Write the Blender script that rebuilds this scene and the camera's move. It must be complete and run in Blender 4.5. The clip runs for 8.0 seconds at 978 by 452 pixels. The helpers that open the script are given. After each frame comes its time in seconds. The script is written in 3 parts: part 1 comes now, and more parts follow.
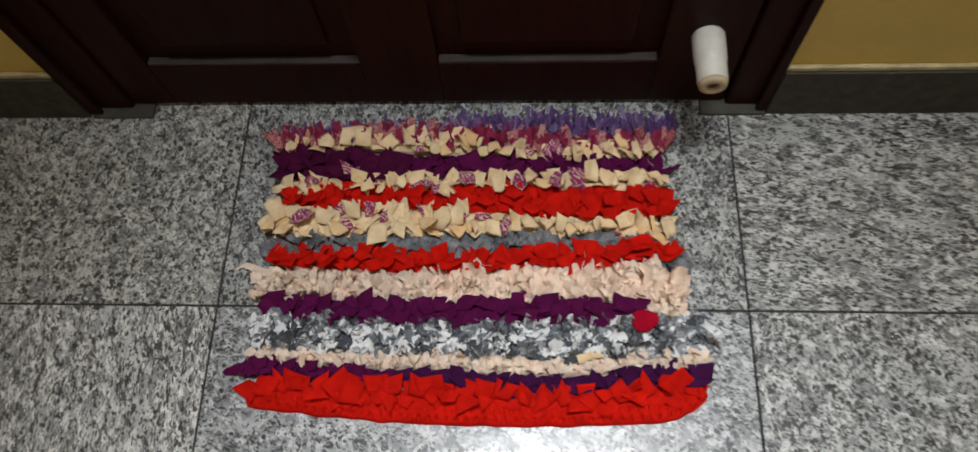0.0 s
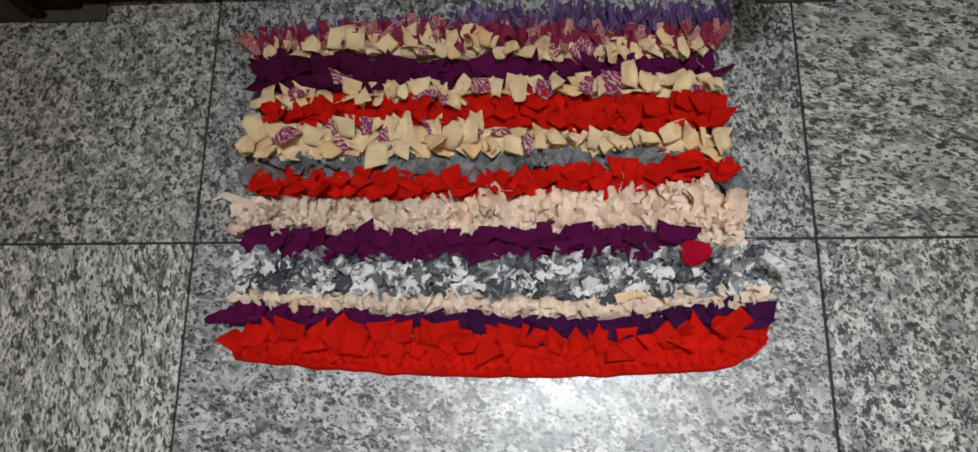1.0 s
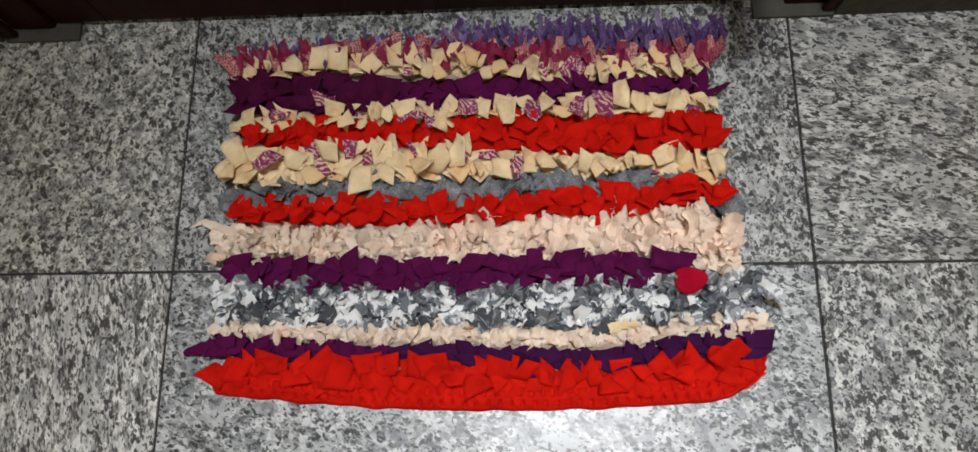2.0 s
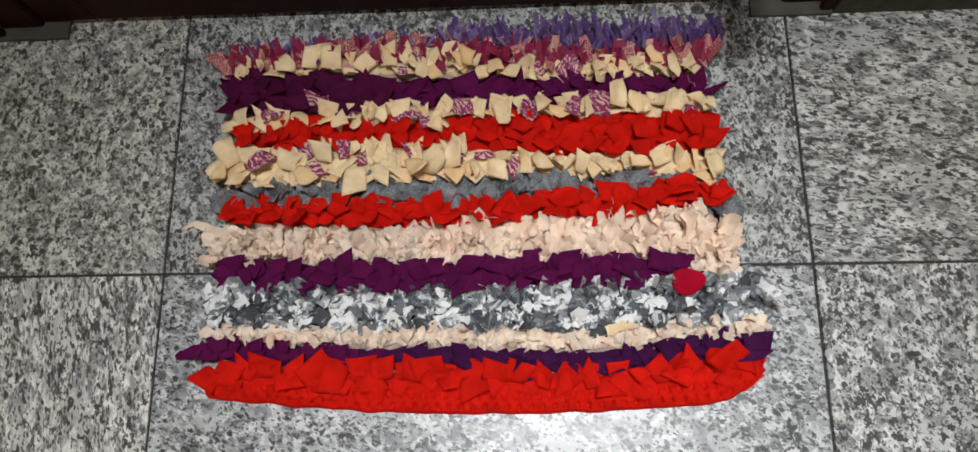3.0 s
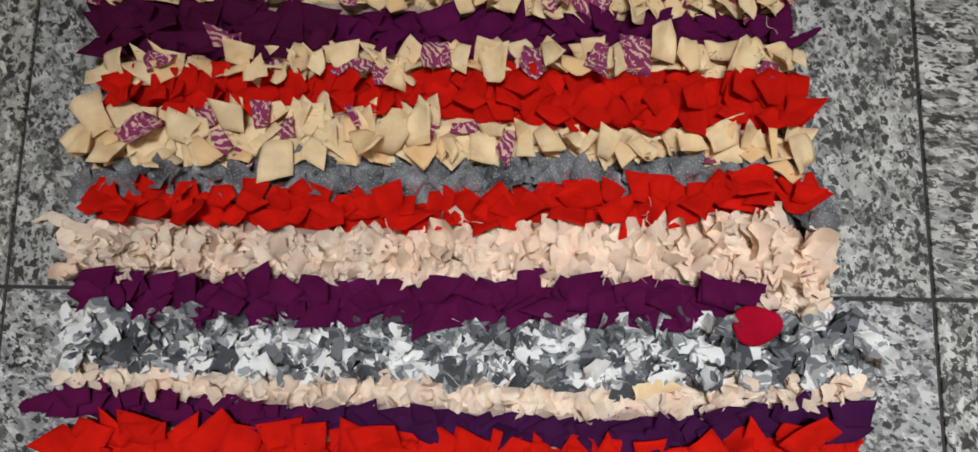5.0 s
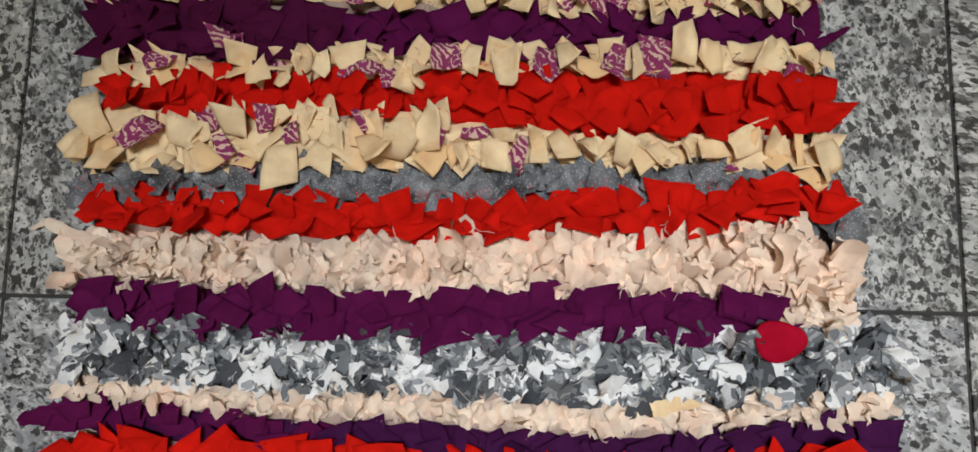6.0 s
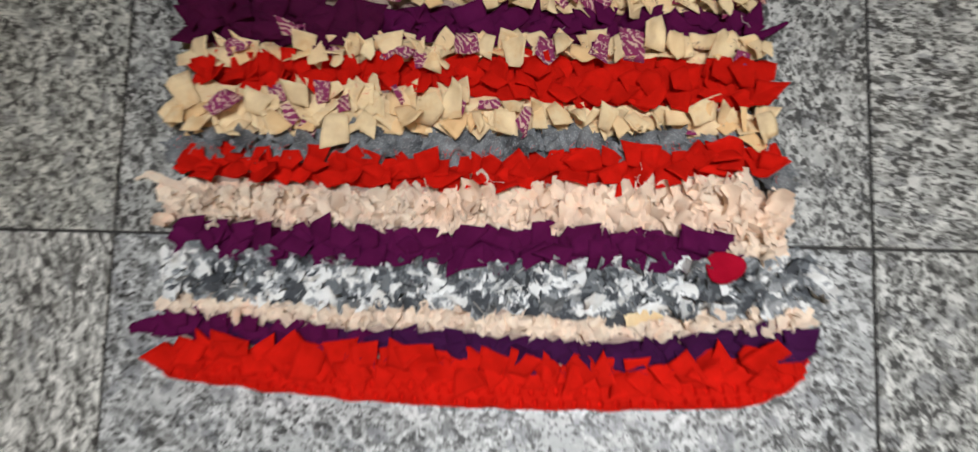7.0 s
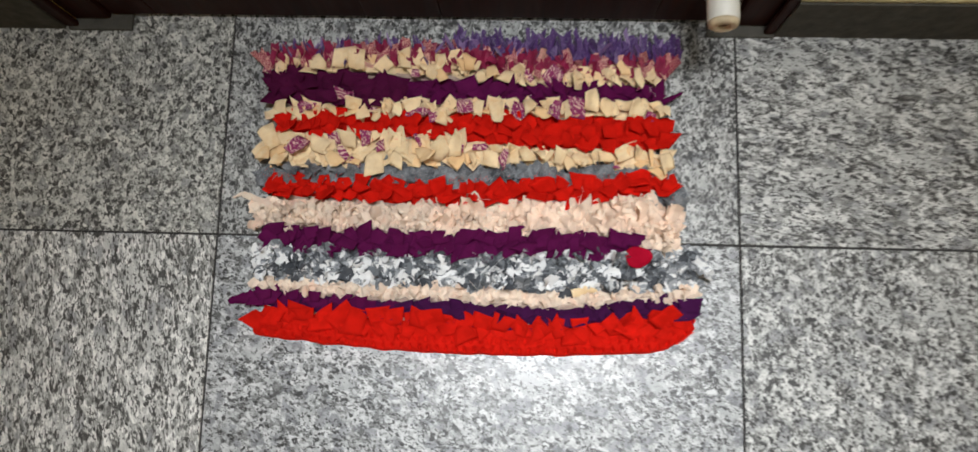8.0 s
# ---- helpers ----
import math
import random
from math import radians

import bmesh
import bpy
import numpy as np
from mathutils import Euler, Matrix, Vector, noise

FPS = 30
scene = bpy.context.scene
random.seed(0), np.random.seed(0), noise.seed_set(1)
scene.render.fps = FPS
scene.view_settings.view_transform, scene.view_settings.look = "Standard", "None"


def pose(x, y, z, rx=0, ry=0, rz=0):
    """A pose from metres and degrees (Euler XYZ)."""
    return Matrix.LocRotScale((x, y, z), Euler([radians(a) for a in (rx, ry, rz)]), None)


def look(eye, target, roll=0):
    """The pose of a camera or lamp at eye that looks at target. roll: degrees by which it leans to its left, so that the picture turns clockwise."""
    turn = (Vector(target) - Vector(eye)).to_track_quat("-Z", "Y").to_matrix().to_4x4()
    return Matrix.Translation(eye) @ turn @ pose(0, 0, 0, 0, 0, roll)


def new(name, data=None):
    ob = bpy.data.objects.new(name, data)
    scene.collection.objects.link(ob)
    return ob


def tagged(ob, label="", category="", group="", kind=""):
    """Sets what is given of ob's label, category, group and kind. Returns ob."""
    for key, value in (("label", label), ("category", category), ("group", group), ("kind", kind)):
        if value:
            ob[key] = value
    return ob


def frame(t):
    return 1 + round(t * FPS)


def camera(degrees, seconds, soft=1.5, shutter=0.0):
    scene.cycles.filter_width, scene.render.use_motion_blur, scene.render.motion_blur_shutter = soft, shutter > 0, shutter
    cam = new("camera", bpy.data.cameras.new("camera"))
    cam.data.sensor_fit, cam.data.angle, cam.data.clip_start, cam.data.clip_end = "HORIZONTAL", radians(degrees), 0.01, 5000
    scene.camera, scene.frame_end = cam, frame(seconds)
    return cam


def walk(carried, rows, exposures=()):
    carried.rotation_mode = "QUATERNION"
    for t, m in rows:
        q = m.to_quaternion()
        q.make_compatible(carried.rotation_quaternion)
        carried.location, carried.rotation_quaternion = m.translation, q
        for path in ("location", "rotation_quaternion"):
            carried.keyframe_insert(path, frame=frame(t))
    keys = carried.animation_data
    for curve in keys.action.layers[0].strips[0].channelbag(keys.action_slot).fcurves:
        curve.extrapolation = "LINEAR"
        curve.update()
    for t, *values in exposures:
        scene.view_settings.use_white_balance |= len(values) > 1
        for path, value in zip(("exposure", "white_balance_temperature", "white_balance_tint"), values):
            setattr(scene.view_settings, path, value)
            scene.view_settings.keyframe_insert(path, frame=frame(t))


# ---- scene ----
cam = camera(66.5, 8.0, soft=1.5, shutter=0.5)
PATH = [
    (0, (0.064, -0.231, 0.81), (-0.058, 0.524, -1.038), -8.3),
    (0.2, (0.048, -0.206, 0.773), (-0.067, 0.513, -1.09), -8.0),
    (0.5, (0.036, -0.18, 0.731), (-0.09, 0.415, -1.175), -11.1),
    (1, (0.039, -0.17, 0.697), (-0.09, 0.341, -1.233), -14.2),
    (1.5, (0.045, -0.151, 0.687), (-0.08, 0.354, -1.244), -14.3),
    (3, (0.042, -0.131, 0.675), (-0.058, 0.362, -1.261), -12.2),
    (3.5, (0.044, -0.13, 0.677), (-0.051, 0.355, -1.261), -11.8),
    (4, (0.029, -0.084, 0.606), (-0.045, 0.307, -1.354), -11.3),
    (4.2, (0.024, -0.06, 0.561), (-0.045, 0.314, -1.402), -11.0),
    (5.3, (0.044, -0.024, 0.475), (-0.051, 0.259, -1.502), -17.5),
    (5.5, (0.042, -0.017, 0.472), (-0.059, 0.26, -1.506), -19.1),
    (6, (0.037, -0.012, 0.465), (-0.069, 0.249, -1.515), -21.1),
    (6.5, (0.036, -0.018, 0.472), (-0.07, 0.214, -1.512), -23.4),
    (7, (0.038, -0.052, 0.585), (-0.075, 0.163, -1.4), -26.3),
    (7.5, (0.042, -0.108, 0.744), (-0.081, 0.177, -1.232), -21.8),
    (8, (0.048, -0.116, 0.846), (-0.028, 0.193, -1.129), -12.4),
]
walk(cam, [(t, look(eye, target, roll)) for t, eye, target, roll in PATH],
     [(0.0, -0.24), (1.0, -0.3), (1.5, -0.2), (3.5, 0.0), (6.0, -0.03), (7.0, 0.10), (7.5, 0.15), (8.0, 0.12)])

# ---- world and lights ----
world = bpy.data.worlds.new("world")
scene.world = world
world.use_nodes = True
world.node_tree.nodes["Background"].inputs[0].default_value = (0.9, 0.95, 1.0, 1)
world.node_tree.nodes["Background"].inputs[1].default_value = 0.02


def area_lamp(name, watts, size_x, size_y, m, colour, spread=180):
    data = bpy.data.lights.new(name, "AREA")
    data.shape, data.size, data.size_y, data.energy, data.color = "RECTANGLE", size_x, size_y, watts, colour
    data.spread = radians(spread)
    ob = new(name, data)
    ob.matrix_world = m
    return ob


# ceiling lamp above the rug; beam narrowed and tilted to darken door and left side
area_lamp("overhead_light", 7.2, 0.76, 0.36, look((0.18, 0.02, 2.668), (0.13, -0.36, 0.0)), (0.925, 0.962, 1.0), 42)
# added fill lamp further into the room, brightens the wall and outer floor
area_lamp("room_fill_light", 11.0, 0.56, 0.56, pose(0.5, -2.0, 2.672), (1.0, 0.95, 0.86))


# ---- material helpers ----
def thin(n, base, share):
    """Lets part of the light through a thin cloth."""
    out = n.tree.nodes["Material Output"]
    glow = n.add("BsdfTranslucent", Color=base)
    both = n.add("MixShader")
    both.inputs[0].default_value = share
    n.tree.links.new(n.bsdf.outputs[0], both.inputs[1])
    n.tree.links.new(glow.outputs[0], both.inputs[2])
    n.tree.links.new(both.outputs[0], out.inputs["Surface"])


class Nodes:
    """A small builder for one node material."""

    def __init__(self, name):
        self.material = bpy.data.materials.new(name)
        self.material.use_nodes = True
        self.tree = self.material.node_tree
        self.bsdf = self.tree.nodes["Principled BSDF"]

    def add(self, kind, props=None, **inputs):
        node = self.tree.nodes.new("ShaderNode" + kind)
        for key, value in (props or {}).items():
            setattr(node, key, value)
        for key, value in inputs.items():
            self.put(node.inputs[key.replace("_", " ")], value)
        return node

    def put(self, socket, value):
        if hasattr(value, "is_linked"):
            self.tree.links.new(value, socket)
        else:
            socket.default_value = value

    def set(self, **inputs):
        for key, value in inputs.items():
            self.put(self.bsdf.inputs[key.replace("_", " ")], value)

    def mix(self, fac, a, b, blend="MIX"):
        node = self.add("MixRGB", {"blend_type": blend})
        for socket, value in zip(node.inputs, (fac, a, b)):
            self.put(socket, (*value, 1) if isinstance(value, tuple) and len(value) == 3 else value)
        return node.outputs[0]

    def math(self, op, a, b=0.0):
        node = self.add("Math", {"operation": op})
        self.put(node.inputs[0], a)
        self.put(node.inputs[1], b)
        return node.outputs[0]

    def ramp(self, fac, stops, step=False):
        node = self.add("ValToRGB")
        node.color_ramp.interpolation = "CONSTANT" if step else "LINEAR"
        while len(node.color_ramp.elements) < len(stops):
            node.color_ramp.elements.new(0.5)
        for element, (place, colour) in zip(node.color_ramp.elements, stops):
            element.position = place
            element.color = (*colour, 1) if isinstance(colour, tuple) else (colour, colour, colour, 1)
        self.put(node.inputs[0], fac)
        return node.outputs[0]

    def coords(self, spread=0.0, scale=(1, 1, 1), turn=0.0, space="Object"):
        """Coordinates in metres; spread shifts them from object to object."""
        at = self.add("TexCoord").outputs[space]
        if spread:
            shift = self.add("VectorMath", {"operation": "SCALE"})
            shift.inputs[0].default_value = (1.0, 1.7, 2.3)
            self.put(shift.inputs["Scale"], self.math("MULTIPLY", self.add("ObjectInfo").outputs["Random"], spread))
            both = self.add("VectorMath", {"operation": "ADD"})
            self.put(both.inputs[0], at)
            self.put(both.inputs[1], shift.outputs[0])
            at = both.outputs[0]
        turned_at = self.add("Mapping", Vector=at)
        turned_at.inputs["Rotation"].default_value = (0, 0, radians(turn))
        mapped = self.add("Mapping", Vector=turned_at.outputs[0])
        mapped.inputs["Scale"].default_value = scale
        return mapped.outputs[0]

    def noise(self, at, scale, detail=3.0, rough=0.55, distort=0.0):
        return self.add("TexNoise", Vector=at, Scale=scale, Detail=detail, Roughness=rough, Distortion=distort).outputs[0]

    def bump(self, height, strength, distance, normal=None):
        node = self.add("Bump", Height=height, Strength=strength, Distance=distance)
        if normal is not None:
            self.put(node.inputs["Normal"], normal)
        return node.outputs[0]


def granite(name, turn, stretch, light=1.0, gloss=0.33, black=0.5, smoky=0.5, tint=(1.0, 1.0, 1.0), clump=1.0):
    """Polished grey granite: interlocked pale feldspar, smoky quartz and black mica, drawn out along one direction."""
    n = Nodes(name)
    at = n.coords(spread=7.0, scale=(1.0 / stretch, stretch ** 0.3, 1), turn=turn)

    def bend(scale, reach, detail=3.0):
        away = n.add("VectorMath", {"operation": "MULTIPLY_ADD"})
        n.put(away.inputs[0], n.add("TexNoise", Vector=at, Scale=scale, Detail=detail).outputs["Color"])
        away.inputs[1].default_value = (reach, reach, reach)
        n.put(away.inputs[2], at)
        return away.outputs[0]

    at2, at3, at4 = bend(190.0, 0.0055, 3.0), bend(70.0, 0.014, 4.0), bend(420.0, 0.0035, 2.0)

    def grains(where, scale, channel):
        cells = n.add("TexVoronoi", {"feature": "F1"}, Vector=where, Scale=scale, Randomness=1.0).outputs["Color"]
        return n.add("SeparateColor", Color=cells).outputs[channel]

    # feldspar ground: interlocked grains of three sizes, softly mottled
    value = n.math("MULTIPLY", grains(at2, 125.0, 0), 0.36)
    value = n.math("ADD", value, n.math("MULTIPLY", grains(at2, 270.0, 1), 0.38))
    value = n.math("ADD", value, n.math("MULTIPLY", n.noise(at4, 340.0, 3.0, 0.6), 0.55))
    base = n.ramp(value, ((0.32, (0.11, 0.11, 0.105)), (0.48, (0.28, 0.28, 0.27)), (0.65, (0.54, 0.54, 0.525)), (0.88, (0.86, 0.855, 0.835))))
    # smoky quartz, flat bluish grey patches
    quartz = n.math("ADD", grains(at3, 95.0, 1), n.math("MULTIPLY", n.noise(at2, 180.0, 4.0), 0.3))
    base = n.mix(n.ramp(quartz, ((0.18 + 0.13 * smoky, 0.65), (0.23 + 0.13 * smoky, 0.0))), base, (0.27, 0.275, 0.29))
    # large pale crystals
    pale = grains(at3, 46.0, 0)
    base = n.mix(n.ramp(pale, ((0.935, 0.0), (0.945, 0.7))), base, (0.60, 0.605, 0.59))
    # black mica: flakes of two sizes, rather closer together in places
    crowd = n.math("MULTIPLY", n.math("SUBTRACT", n.noise(at, 38.0, 3.0, 0.6), 0.5), 0.55 * clump)
    flakes = n.math("ADD", grains(at2, 255.0, 2), n.math("ADD", crowd, n.math("MULTIPLY", n.noise(at4, 330.0, 3.0), 0.45)))
    edge = 1.22 - 0.20 * black
    base = n.mix(n.ramp(n.math("MULTIPLY", flakes, 0.7), ((0.7 * edge - 0.018, 0.0), (0.7 * edge + 0.012, 0.93))), base, (0.026, 0.025, 0.024))
    specks = n.math("ADD", grains(at4, 500.0, 0), n.math("MULTIPLY", crowd, 0.7))
    base = n.mix(n.ramp(n.math("MULTIPLY", specks, 0.7), ((0.7 * edge - 0.21, 0.0), (0.7 * edge - 0.185, 0.85))), base, (0.045, 0.043, 0.04))
    dim = n.ramp(n.noise(at, 11.0, 3.0), ((0.3, 0.86 * light), (0.7, 1.04 * light)))
    base = n.mix(1.0, base, dim, "MULTIPLY")
    base = n.mix(1.0, base, tint, "MULTIPLY")
    n.set(Base_Color=base, Roughness=n.ramp(n.noise(at, 25.0), ((0.3, gloss), (0.7, gloss + 0.1))), IOR=1.5)
    n.set(Normal=n.bump(n.noise(at, 60.0, 2.0), 0.05, 0.002))
    return n.material


def cloth(name, colour, second=None, rough=0.92, weave=0.5, through_light=0.15):
    """Cut cotton scrap: faint weave, soft creases, worn lighter patches."""
    n = Nodes(name)
    at = n.coords(spread=9.0)
    lighter = tuple(min(1.0, c * 1.12 + 0.002) for c in colour)
    darker = tuple(c * 0.84 for c in colour)
    base = n.mix(n.ramp(n.noise(at, 60.0, 4.0), ((0.3, 0.0), (0.7, 1.0))), darker, lighter)
    own = n.add("ObjectInfo").outputs["Random"]
    if second:
        patchy = n.ramp(n.noise(at, 42.0, 5.0, 0.6, 0.6), ((0.50, 0.0), (0.68, 0.7)))
        base = n.mix(n.math("MAXIMUM", patchy, n.ramp(own, ((0.78, 0.0), (0.95, 0.8)))), base, second)
    tone = n.math("ADD", n.math("MULTIPLY", own, 0.16), 0.92)
    island = n.math("ADD", n.math("MULTIPLY", n.add("NewGeometry").outputs["Random Per Island"], 0.25), 0.85)
    base = n.mix(1.0, base, n.math("MULTIPLY", tone, island), "MULTIPLY")
    creases = n.bump(n.noise(at, 130.0, 3.0, 0.5, 0.4), 0.25, 0.002)
    threads = n.add("TexWave", {"bands_direction": "DIAGONAL"}, Vector=at, Scale=900.0, Distortion=1.5).outputs[1]
    n.set(Base_Color=base, Roughness=rough, Sheen_Weight=0.0, Specular_IOR_Level=0.10)
    n.set(Normal=n.bump(threads, weave * 0.25, 0.0005, creases))
    thin(n, base, through_light)
    return n.material


def printed_cloth(name, ground, ink, scale):
    """Cotton scrap printed with leaves and stripes in one ink."""
    n = Nodes(name)
    at = n.coords(spread=5.0)
    bent = n.add("VectorMath", {"operation": "MULTIPLY_ADD"})
    n.put(bent.inputs[0], n.add("TexNoise", Vector=at, Scale=scale * 1.4, Detail=2.0).outputs["Color"])
    bent.inputs[1].default_value = (0.012, 0.012, 0.012)
    n.put(bent.inputs[2], at)
    petals = n.add("TexVoronoi", {"feature": "DISTANCE_TO_EDGE"}, Vector=bent.outputs[0], Scale=scale * 1.7).outputs[0]
    stripes = n.add("TexWave", {"bands_direction": "DIAGONAL"}, Vector=bent.outputs[0], Scale=scale * 0.9, Distortion=2.0).outputs[1]
    where = n.noise(at, scale * 0.55, 2.0)
    inked = n.math("MAXIMUM", n.math("MULTIPLY", n.math("GREATER_THAN", petals, 0.06), n.math("GREATER_THAN", where, 0.47)),
                   n.math("MULTIPLY", n.math("GREATER_THAN", stripes, 0.36), n.math("LESS_THAN", where, 0.55)))
    base = n.mix(n.math("MULTIPLY", inked, 0.93), ground, ink)
    base = n.mix(0.3, base, n.ramp(n.noise(at, 120.0, 4.0), ((0.3, 0.65), (0.7, 1.0))), "MULTIPLY")
    n.set(Base_Color=base, Roughness=0.9, Specular_IOR_Level=0.2)
    n.set(Normal=n.bump(n.noise(at, 130.0, 3.0, 0.5, 0.4), 0.3, 0.002))
    thin(n, base, 0.25)
    return n.material


def camouflage_cloth(name):
    n = Nodes(name)
    at = n.coords()
    island = n.add("NewGeometry").outputs["Random Per Island"]
    blots = n.noise(at, 90.0, 1.5, 0.5, 0.8)
    tone = n.math("ADD", n.math("MULTIPLY", blots, 0.9), n.math("MULTIPLY", island, 0.6))
    base = n.ramp(tone, ((0.0, (0.06, 0.064, 0.072)), (0.57, (0.15, 0.16, 0.17)), (0.74, (0.32, 0.33, 0.34)),
                                                (0.86, (0.76, 0.755, 0.74))), step=True)
    n.set(Base_Color=base, Roughness=0.85, Specular_IOR_Level=0.3)
    n.set(Normal=n.bump(n.noise(at, 150.0, 4.0), 0.5, 0.003))
    return n.material


def dotted_cloth(name):
    """Dark grey lining cloth with small silvery dots."""
    n = Nodes(name)
    at = n.coords(spread=3.0)
    gap = n.add("TexVoronoi", Vector=at, Scale=520.0, Randomness=0.85).outputs[0]
    dots = n.math("LESS_THAN", gap, 0.33)
    base = n.mix(n.ramp(n.noise(at, 50.0), ((0.35, 0.0), (0.65, 1.0))), (0.055, 0.059, 0.066), (0.20, 0.21, 0.22))
    n.set(Base_Color=n.mix(n.math("MULTIPLY", dots, 0.32), base, (0.5, 0.52, 0.53)), Roughness=0.55, Specular_IOR_Level=0.5)
    n.set(Normal=n.bump(n.noise(at, 140.0, 4.0), 0.6, 0.003))
    return n.material


def sheer_cloth(name, colour, pale, gloss=0.5):
    """Thin shiny ribbon with paler threads; its silvery glints are put into the pale colour."""
    n = Nodes(name)
    at = n.coords()
    island = n.add("NewGeometry").outputs["Random Per Island"]
    base = n.mix(n.ramp(island, ((0.70, 0.0), (0.95, 0.75))), colour, pale)
    base = n.mix(n.ramp(n.noise(at, 380.0, 3.0), ((0.54, 0.0), (0.68, 0.45))), base, pale)
    n.set(Base_Color=base, Roughness=gloss, Sheen_Weight=0.3, Transmission_Weight=0.0, Alpha=0.93)
    n.set(Normal=n.bump(n.noise(at, 300.0, 2.0), 0.4, 0.002))
    return n.material


def lace_cloth(name, colour, pale):
    """Wine-red ribbon, on some pieces covered by a pale net."""
    n = Nodes(name)
    at = n.coords()
    island = n.add("NewGeometry").outputs["Random Per Island"]
    net = n.math("LESS_THAN", n.add("TexVoronoi", {"feature": "DISTANCE_TO_EDGE"}, Vector=at, Scale=420.0, Randomness=0.5).outputs[0], 0.13)
    base = n.mix(n.math("MULTIPLY", net, n.ramp(island, ((0.62, 0.0), (0.68, 0.75)))), colour, pale)
    base = n.mix(n.ramp(island, ((0.90, 0.0), (0.93, 0.8))), base, pale)
    base = n.mix(1.0, base, n.ramp(n.noise(at, 120.0, 3.0), ((0.3, 0.75), (0.7, 1.25))), "MULTIPLY")
    n.set(Base_Color=base, Roughness=0.6, Specular_IOR_Level=0.3)
    n.set(Normal=n.bump(n.noise(at, 300.0, 2.0), 0.4, 0.002))
    return n.material


def painted(name, colour, rough, blot=0.12, scale=6.0, relief=0.12, grain=90.0):
    n = Nodes(name)
    at = n.coords(space="Object")
    shade = n.ramp(n.noise(at, scale, 4.0), ((0.3, 1.0 - blot), (0.7, 1.0)))
    base = n.mix(1.0, colour, shade, "MULTIPLY")
    base = n.mix(0.25, base, n.ramp(n.noise(at, grain, 3.0), ((0.3, 0.8), (0.7, 1.0))), "MULTIPLY")
    n.set(Base_Color=base, Roughness=n.ramp(n.noise(at, scale * 3, 3.0), ((0.3, rough), (0.7, min(1.0, rough + 0.12)))))
    n.set(Normal=n.bump(n.noise(at, grain, 4.0), relief, 0.002))
    return n.material


def dark_wood(name):
    n = Nodes(name)
    at = n.coords(scale=(1, 1, 0.08))
    rings = n.noise(at, 130.0, 5.0, 0.6, 0.3)
    base = n.ramp(rings, ((0.3, (0.016, 0.0034, 0.0018)), (0.7, (0.034, 0.0070, 0.0036))))
    n.set(Base_Color=base, Roughness=n.ramp(n.noise(at, 60.0), ((0.3, 0.42), (0.7, 0.54))), Specular_IOR_Level=0.10)
    n.set(Normal=n.bump(rings, 0.12, 0.001))
    return n.material


M_GRANITE_CALM = granite("granite_calm", 70, 1.10, 0.84, 0.36, black=0.60, smoky=0.6, tint=(1.0, 0.985, 0.92))
M_GRANITE_MIDDLE = granite("granite_middle", 70, 1.15, 0.66, black=0.75, tint=(1.0, 1.0, 0.98))
M_GRANITE_LONG = granite("granite_long", 80, 1.75, 0.99, black=0.70, smoky=0.4, tint=(1.0, 0.985, 0.95))
M_GRANITE_CROSS = granite("granite_cross", 12, 1.7, 0.73, black=0.65, smoky=0.7, tint=(1.0, 0.995, 0.965))
# the bluish glare over this tile is put into its tint
M_GRANITE_PALE = granite("granite_pale", 22, 1.25, 0.74, 0.27, black=0.45, smoky=0.9, tint=(0.97, 0.985, 1.0))
M_GRANITE_SPECK = granite("granite_speck", 60, 1.15, 0.77, black=0.70, smoky=0.7, clump=1.3, tint=(1.0, 1.0, 0.975))
M_SKIRT = painted("dark_stone_skirting", (0.080, 0.074, 0.058), 0.75, 0.5, 60.0, 0.3, 300.0)
M_MORTAR = painted("dark_mortar", (0.055, 0.052, 0.05), 0.9, 0.4, 40.0, 0.5, 300.0)
M_FOOT_STRIP = painted("grey_strip", (0.085, 0.080, 0.066), 0.9, 0.4, 40.0, 0.5, 300.0)
M_YELLOW = painted("yellow_wall_paint", (0.88, 0.63, 0.165), 0.55)
M_BEAD = painted("pale_paint_edge", (0.66, 0.56, 0.30), 0.6, 0.45, 45.0)
M_WHITE = painted("white_paint", (0.80, 0.79, 0.76), 0.7, 0.06)
M_DOOR = dark_wood("dark_stained_wood")
M_DUST_HIGHLIGHT = painted("dusty_highlit_wood", (0.055, 0.044, 0.040), 0.85, 0.35, 25.0, 0.3, 250.0)
M_PLASTIC = painted("ivory_plastic", (0.78, 0.75, 0.66), 0.42, 0.14, 60.0, 0.1, 200.0)
M_PLASTIC_END = painted("yellowed_plastic", (0.66, 0.53, 0.34), 0.5, 0.3, 90.0, 0.2, 300.0)
M_HOLE = painted("brown_hollow", (0.16, 0.09, 0.04), 0.8, 0.3, 60.0)
M_METAL = painted("white_metal", (0.75, 0.75, 0.74), 0.4, 0.05)

